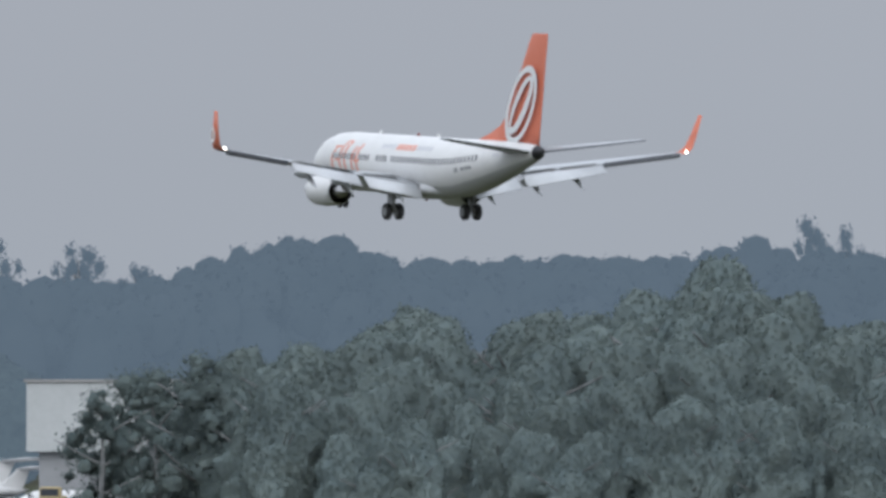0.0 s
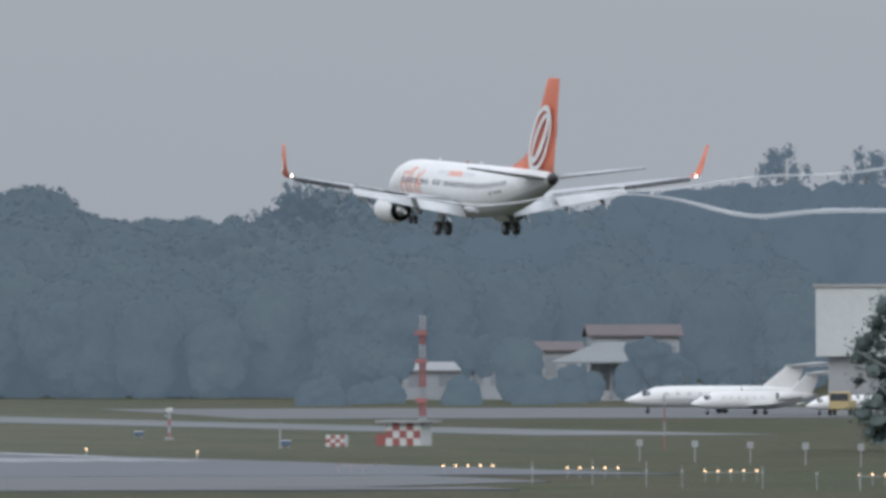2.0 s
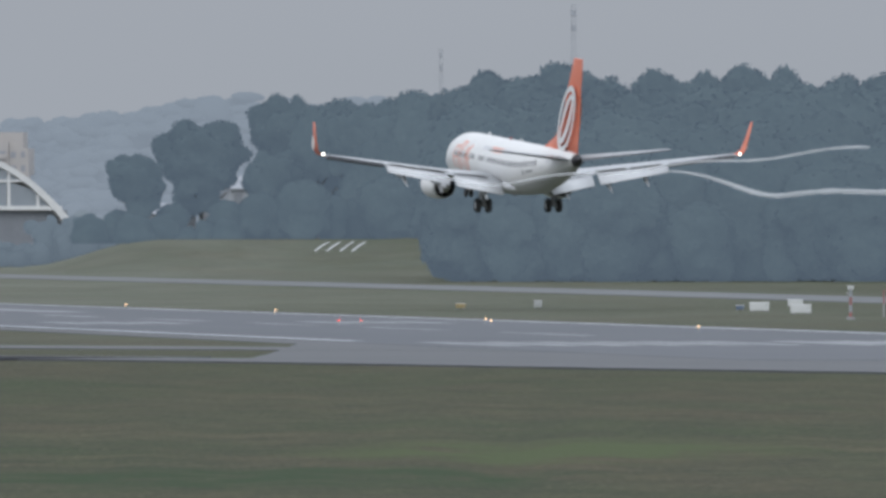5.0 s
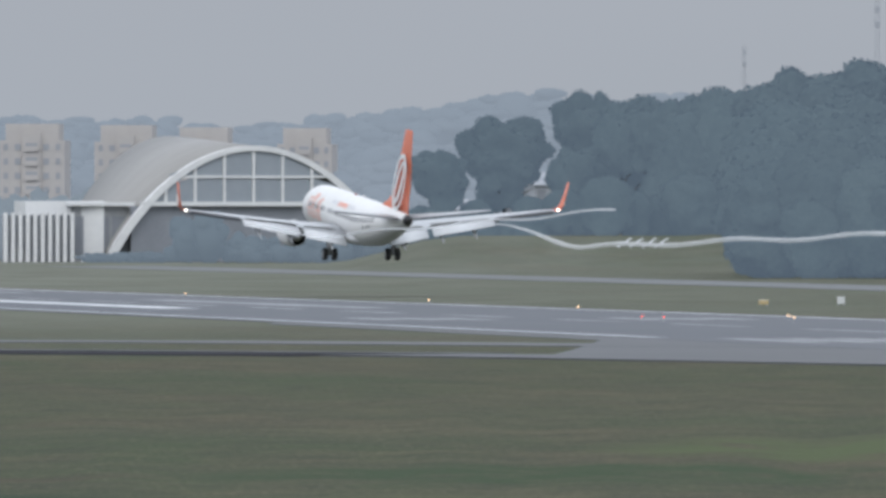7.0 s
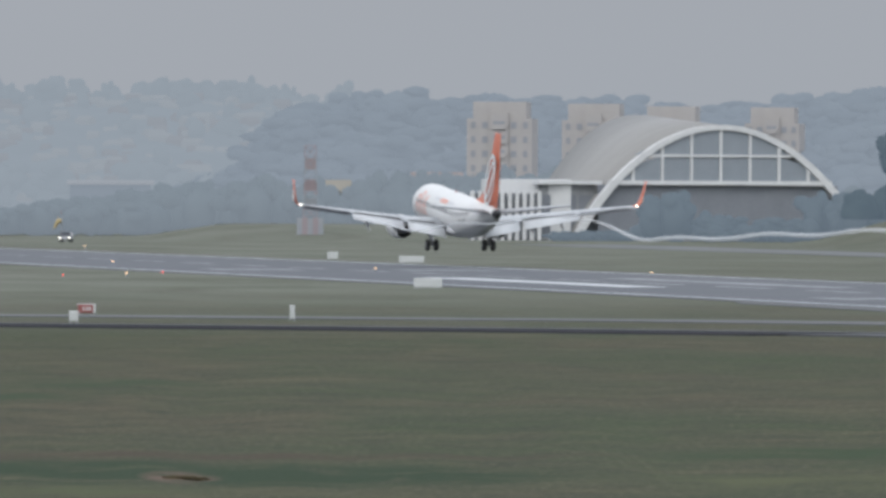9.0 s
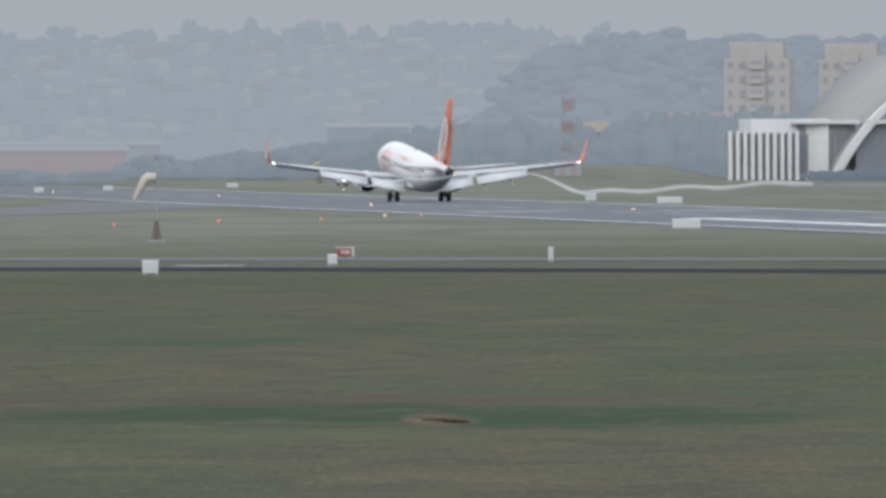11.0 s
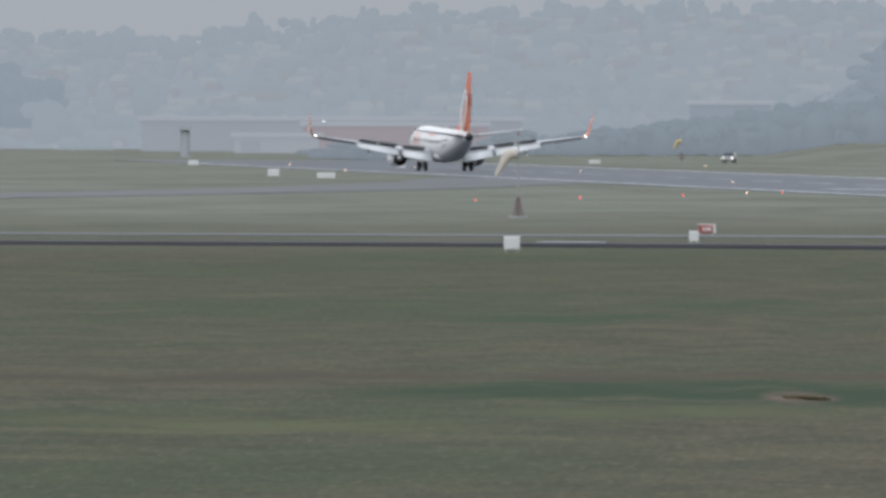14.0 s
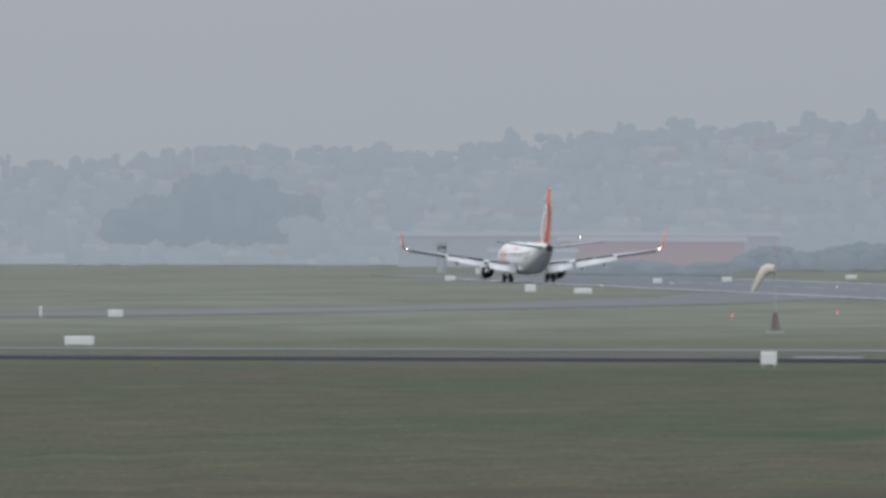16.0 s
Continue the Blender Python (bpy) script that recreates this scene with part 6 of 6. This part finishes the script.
def radar_tower():
    tw = thing("radio_tower", place(10.863, 2500, height(10.863, 2500)), "hazy red and white lattice tower on a banded base", "tower")
    for i in range(5):
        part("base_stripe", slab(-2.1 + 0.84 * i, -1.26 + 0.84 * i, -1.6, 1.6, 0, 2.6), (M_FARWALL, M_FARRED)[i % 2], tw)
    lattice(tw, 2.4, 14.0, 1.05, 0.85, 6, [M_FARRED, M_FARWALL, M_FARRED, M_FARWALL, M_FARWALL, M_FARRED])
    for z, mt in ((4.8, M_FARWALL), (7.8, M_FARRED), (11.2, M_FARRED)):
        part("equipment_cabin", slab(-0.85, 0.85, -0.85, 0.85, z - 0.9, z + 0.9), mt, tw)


def mast(bearing, d, z, top, half, mats, label):
    t = thing("radio_mast", place(bearing, d, z), label, "radio mast", "radio masts")
    lattice(t, 0, top - z, half, half * 0.9, 12, mats)
    for q in (0.97, 0.9):
        part("antenna", slab(-half * 1.15, half * 1.15, -half * 1.15, half * 1.15, (top - z) * q - 0.8, (top - z) * q + 0.2), mats[0], t)


radar_tower()
mast(14.6, 2400, 8, 40, 0.36, [M_FARGREY], "tall grey radio mast above the trees")
mast(14.12, 2600, 8, 35.5, 0.26, [M_FARGREY, M_FARWALL], "slim banded radio mast above the trees")


def ground_sign():
    """White strokes laid on the grass bank."""
    sg = thing("bank_sign", place(13.765, 2235, 0, -13.765), "white painted strokes laid on the sloping grass bank", "ground sign")
    for i, x in enumerate((-3.4, -1.7, 0.2, 1.9)):
        bm = bmesh.new()
        pts = [(x - 0.8, 8.0), (x - 0.45, 8.0), (x + 1.5, 55), (x + 1.15, 55)]
        rows = []
        for k in range(5):
            f = k / 4
            row = []
            for a, c in ((pts[0], pts[3]), (pts[1], pts[2])):
                px, py = a[0] + (c[0] - a[0]) * f, a[1] + (c[1] - a[1]) * f
                row.append(Vector((px, py, height(13.765, 2235 + py) + 0.12)))
            rows.append(row)
        loft(bm, rows, close=False)
        part("stroke", bm, M_WHITEBOX, sg)


ground_sign()


def service_car(bearing, d):
    car = thing("service_car", place(bearing, d, 0.05, -bearing + 180 + 12), "grey service car with its headlights on", "car")
    bm = slab(-0.85, 0.85, -2.1, 2.1, 0.35, 0.95, 0.15)
    part("body", bm, M_CONCDARK, car)
    cb = bmesh.new()
    loft(cb, [[Vector((x, y, z)) for x, y in ((-w, y0), (w, y0), (w, y1), (-w, y1))] for z, w, y0, y1 in ((0.95, 0.8, -1.5, 1.1), (1.5, 0.65, -1.1, 0.5))])
    part("cabin", cb, M_GLASS, car)
    for x in (-0.68, 0.68):
        part("headlight", lens(bmesh.new(), (x, 2.1, 0.72), 0.085), M_LAMP, car, "lit headlight")
        for y in (-1.3, 1.3):
            bm = bmesh.new()
            rod(bm, (x - 0.1, y, 0.32), (x + 0.1, y, 0.32), 0.32, 0.32, 12)
            part("wheel", bm, M_TYRE, car)
    part("plate_bar", slab(-0.25, 0.25, 2.1, 2.13, 0.45, 0.56), M_GREYDECAL, car)
    return car


SERVICE_CAR = service_car(10.1, 2330)


def warehouse(bearing, d, w, h, mat, roof, label, bays=True):
    wh = thing("warehouse", place(bearing, d, 0, -bearing), label, "warehouse", "far warehouses")
    part("wall", slab(-w / 2, w / 2, 0, 25, 0, h), mat, wh)
    rf = bmesh.new()
    loft(rf, [[Vector((x, -0.6, h)), Vector((x, 12, h + 0.6)), Vector((x, 25.6, h)), Vector((x, 25.6, h - 0.3)), Vector((x, -0.6, h - 0.3))] for x in (-w / 2 - 0.6, w / 2 + 0.6)])
    part("roof", rf, roof, wh)
    for i in range(int(w / 6) if bays else 0):
        x = -w / 2 + 3 + 6 * i
        part("bay_door", slab(x - 1.8, x + 1.8, -0.08, 0.02, 0, h * 0.7), M_DISTPALE if i % 2 else M_DISTWALL, wh)


warehouse(8.93, 3000, 35, 5.2, M_DISTRED, M_DISTROOF, "long red warehouse with a grey roof, haze painted on", False)
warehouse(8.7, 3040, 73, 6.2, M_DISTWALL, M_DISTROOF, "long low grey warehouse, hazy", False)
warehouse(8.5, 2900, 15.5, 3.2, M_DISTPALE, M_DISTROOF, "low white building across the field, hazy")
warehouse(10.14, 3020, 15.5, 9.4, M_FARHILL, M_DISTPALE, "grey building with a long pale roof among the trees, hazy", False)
stake("water_tank", 8.17, 2620, 4.4, 0.75, [M_FARWALL, M_FARWALL], "white upright water tank across the field", "tank")


# ---- vapour from the flap ends ----
def vapour_material():
    m = bpy.data.materials.new("condensed_vapour")
    m.use_nodes = True
    b = m.node_tree.nodes["Principled BSDF"]
    b.inputs["Base Color"].default_value = (0.86, 0.88, 0.9, 1)
    b.inputs["Roughness"].default_value = 1.0
    b.inputs["Specular IOR Level"].default_value = 0.0
    b.inputs["Alpha"].default_value = 0.30
    return m


M_VAPOUR = vapour_material()
VAPOUR = thing("vapour_trail", pose(310, 1083, 12), "thin white vapour streaks trailing behind the flaps", "vapour trail", kind="")
PUFFS = []


def vapour():
    for side in (-1, 1):
        wave = random.Random(40 + side)
        y, n, seg = -3.2, 11, 13.0
        path = lambda d: Vector((side * (11.4 + 0.012 * d), -3.2 - d, 2.85 - (2.0 if side > 0 else 1.1) * step(0, 34, d) + (0.012 if side > 0 else 0.020) * max(0, d - 30) + 0.16 * math.sin(d * 0.16 + side) * step(5, 30, d)))
        for k in range(n):
            d0, c = k * seg, path(k * seg + seg / 2)
            bm = bmesh.new()
            rings = []
            for i in range(7):
                d = d0 + seg * i / 6
                r = (0.09 + 0.11 * step(0, 30, d)) * (1.0 if side > 0 else 0.5) * wave.uniform(0.85, 1.15)
                rings.append([path(d) - c + Vector((r * math.cos(a), 0, r * math.sin(a))) for a in [6.2832 * j / 10 for j in range(10)]])
            loft(bm, rings, caps=False)
            ob = part("vapour_piece", bm, M_VAPOUR, VAPOUR, "", True)
            ob.matrix_basis = Matrix.Translation(c)
            PUFFS.append((ob, c, k))


vapour()


# ---- town on the far hill (stuff) ----
def scatter_boxes(name, crest, d0, d1, b0, b1, f0, f1, count, mat, label, seed):
    rng = random.Random(seed)
    vs, fs = [], []
    for i in range(count):
        b, f = rng.uniform(b0, b1), rng.uniform(f0, f1)
        d, z = on_hill(crest, d0, d1, b, f)
        w, h, dep = rng.uniform(2, 5.5) * (2.2 if rng.random() < 0.05 else 1), rng.uniform(1.2, 2.6), rng.uniform(4, 7)
        m = place(b, d, z - 1, -b + rng.uniform(-25, 25))
        k = len(vs)
        for x, y in ((-w / 2, 0), (w / 2, 0), (w / 2, dep), (-w / 2, dep)):
            vs.append(tuple(m @ Vector((x, y, 0))))
        for x, y in ((-w / 2, 0), (w / 2, 0), (w / 2, dep), (-w / 2, dep)):
            vs.append(tuple(m @ Vector((x, y, h))))
        vs.append(tuple(m @ Vector((-w / 2, dep / 2, h + 1.0))))
        vs.append(tuple(m @ Vector((w / 2, dep / 2, h + 1.0))))
        fs += [(k, k + 1, k + 5, k + 4), (k + 1, k + 2, k + 6, k + 9, k + 5), (k + 2, k + 3, k + 7, k + 6), (k + 3, k, k + 4, k + 8, k + 7), (k + 4, k + 5, k + 9, k + 8), (k + 6, k + 7, k + 8, k + 9)]
    me = bpy.data.meshes.new(name)
    me.from_pydata(vs, [], fs)
    me.materials.append(mat)
    return tagged(new(name, me), label, "houses", kind="stuff")


# town walls and roofs emit the haze tone, painted rather than lit
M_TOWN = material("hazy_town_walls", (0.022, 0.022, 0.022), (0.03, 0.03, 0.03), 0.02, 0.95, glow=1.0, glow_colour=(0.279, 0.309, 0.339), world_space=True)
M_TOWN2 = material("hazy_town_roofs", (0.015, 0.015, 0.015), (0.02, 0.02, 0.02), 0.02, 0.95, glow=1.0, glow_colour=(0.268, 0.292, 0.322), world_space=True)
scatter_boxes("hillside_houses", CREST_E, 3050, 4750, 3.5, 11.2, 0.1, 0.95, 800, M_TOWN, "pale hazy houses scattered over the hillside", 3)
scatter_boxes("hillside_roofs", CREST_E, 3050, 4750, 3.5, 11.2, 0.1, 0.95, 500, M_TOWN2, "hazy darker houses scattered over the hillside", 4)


# ---- low heap of earth by the dark green growth ----
def earth_heap():
    bm = bmesh.new()
    bmesh.ops.create_icosphere(bm, subdivisions=4, radius=1.0)
    for v in bm.verts:
        k = 1 + 0.55 * noise.noise(Vector(v.co) * 2.6) + 0.28 * noise.noise(Vector(v.co) * 7.0)
        v.co = Vector((v.co.x * 0.36 * k, v.co.y * 0.8 * k, max(-0.05, v.co.z) * 0.08 * k))
    mat = material("red_brown_earth", (0.080, 0.062, 0.042), (0.058, 0.055, 0.030), 1.5, 0.95, bump=0.06, shine=0.0)
    heap = part("earth_heap", bm, mat, smooth=True)
    heap.matrix_basis = pose(68.6, 373.0, height(10.42, 379.3), 0, 0, 20)
    tagged(heap, "low heap of red-brown earth in the dark green grass", "earth heap")


earth_heap()


# ---- motion ----
FLIGHT = [(0, 373.0, 1002.8, 21.62, 2.4, 2.7), (0.5, 373.5, 1045, 20.02, 2.4, 2.3), (1, 376.8, 1097.8, 18.62, 2.2, 1.9), (1.5, 378.3, 1143.2, 17.02, 2.2, 1.7), (2, 381.8, 1195.3, 15.42, 2.4, 1.5),
          (2.5, 385.0, 1246.5, 13.72, 2.5, 1.2), (3, 361.0, 1210.0, 12.82, 2.2, 0.3), (3.5, 309.8, 1083.6, 12.02, 2.8, 0.1), (4, 309.8, 1125.4, 10.72, 2.7, 0.2), (4.5, 309.8, 1165.6, 9.32, 2.85, 0.3),
          (4.7, 309.8, 1181.9, 8.82, 3.0, 0.3), (6.8, 309.8, 1354, 3.92, 4.5, 0.3), (7, 309.8, 1370.8, 3.62, 4.6, 0.3), (7.5, 309.8, 1411.4, 2.97, 4.5, 0), (8, 309.8, 1452.8, 2.57, 4.3, -0.1),
          (8.2, 309.8, 1469.3, 2.42, 4.2, -0.1), (10.3, 309.8, 1643.1, 0.87, 4.6, 0), (10.5, 309.8, 1659.4, 0.57, 4.7, 0.1), (11, 309.8, 1700.7, 0.19, 4.8, 0.1), (11.5, 309.8, 1740.7, 0.19, 4.3, -0.3),
          (12, 309.8, 1780.2, 0.07, 4.0, -0.3), (12.5, 309.8, 1818.5, 0.07, 3.0, -0.2), (13, 309.8, 1855.8, 0.07, 2.2, -0.1), (13.5, 309.8, 1893.8, 0.07, 1.7, 0.2), (14, 309.8, 1932.1, 0.07, 1.3, 0.4),
          (14.5, 309.8, 1969.2, 0.07, 0.8, 0.5), (15, 309.8, 2003.5, 0.07, 0.5, 0.5), (15.5, 309.8, 2042.4, 0.07, 0.3, 0.2), (16, 309.8, 2077.0, 0.07, 0.2, 0.2)]


def motions():
    walk(AIRLINER, [(t, pose(x, y, z, pitch, 0, yaw)) for t, x, y, z, pitch, yaw in FLIGHT])
    walk(VAPOUR, [(t, pose(x, y, z, 0, 0, yaw)) for t, x, y, z, pitch, yaw in FLIGHT])
    for ob, c, k in PUFFS:
        inside, out = Matrix.Translation((0, -1.0, 3.3)), Matrix.Translation(c)
        t0 = 1.1 + 0.07 * k
        t1 = 11.7 - 0.03 * k
        walk(ob, [(0, inside), (t0, inside), (t0 + 0.07, out), (t1, out), (t1 + 0.07, inside), (16, inside)])
    for leg in LEGS:
        walk(leg, [(t, pose(0, 0, z)) for t, z in ((0, -0.38), (10.6, -0.38), (11.0, -0.2), (12.0, 0), (16, 0))])
    walk(SERVICE_CAR, [(t, place(9.70 + 0.0313 * t, 2330, 0.05, 162)) for t in (0, 4, 8, 12, 16)])
    for sp, m in SPOILERS:
        walk(sp, [(t, m @ pose(0, 0, 0, a, 0, 0)) for t, a in ((0, 0), (11.3, 0), (11.7, -12), (12.2, -48), (13.6, -42), (14.4, -8), (16, -6))])


motions()
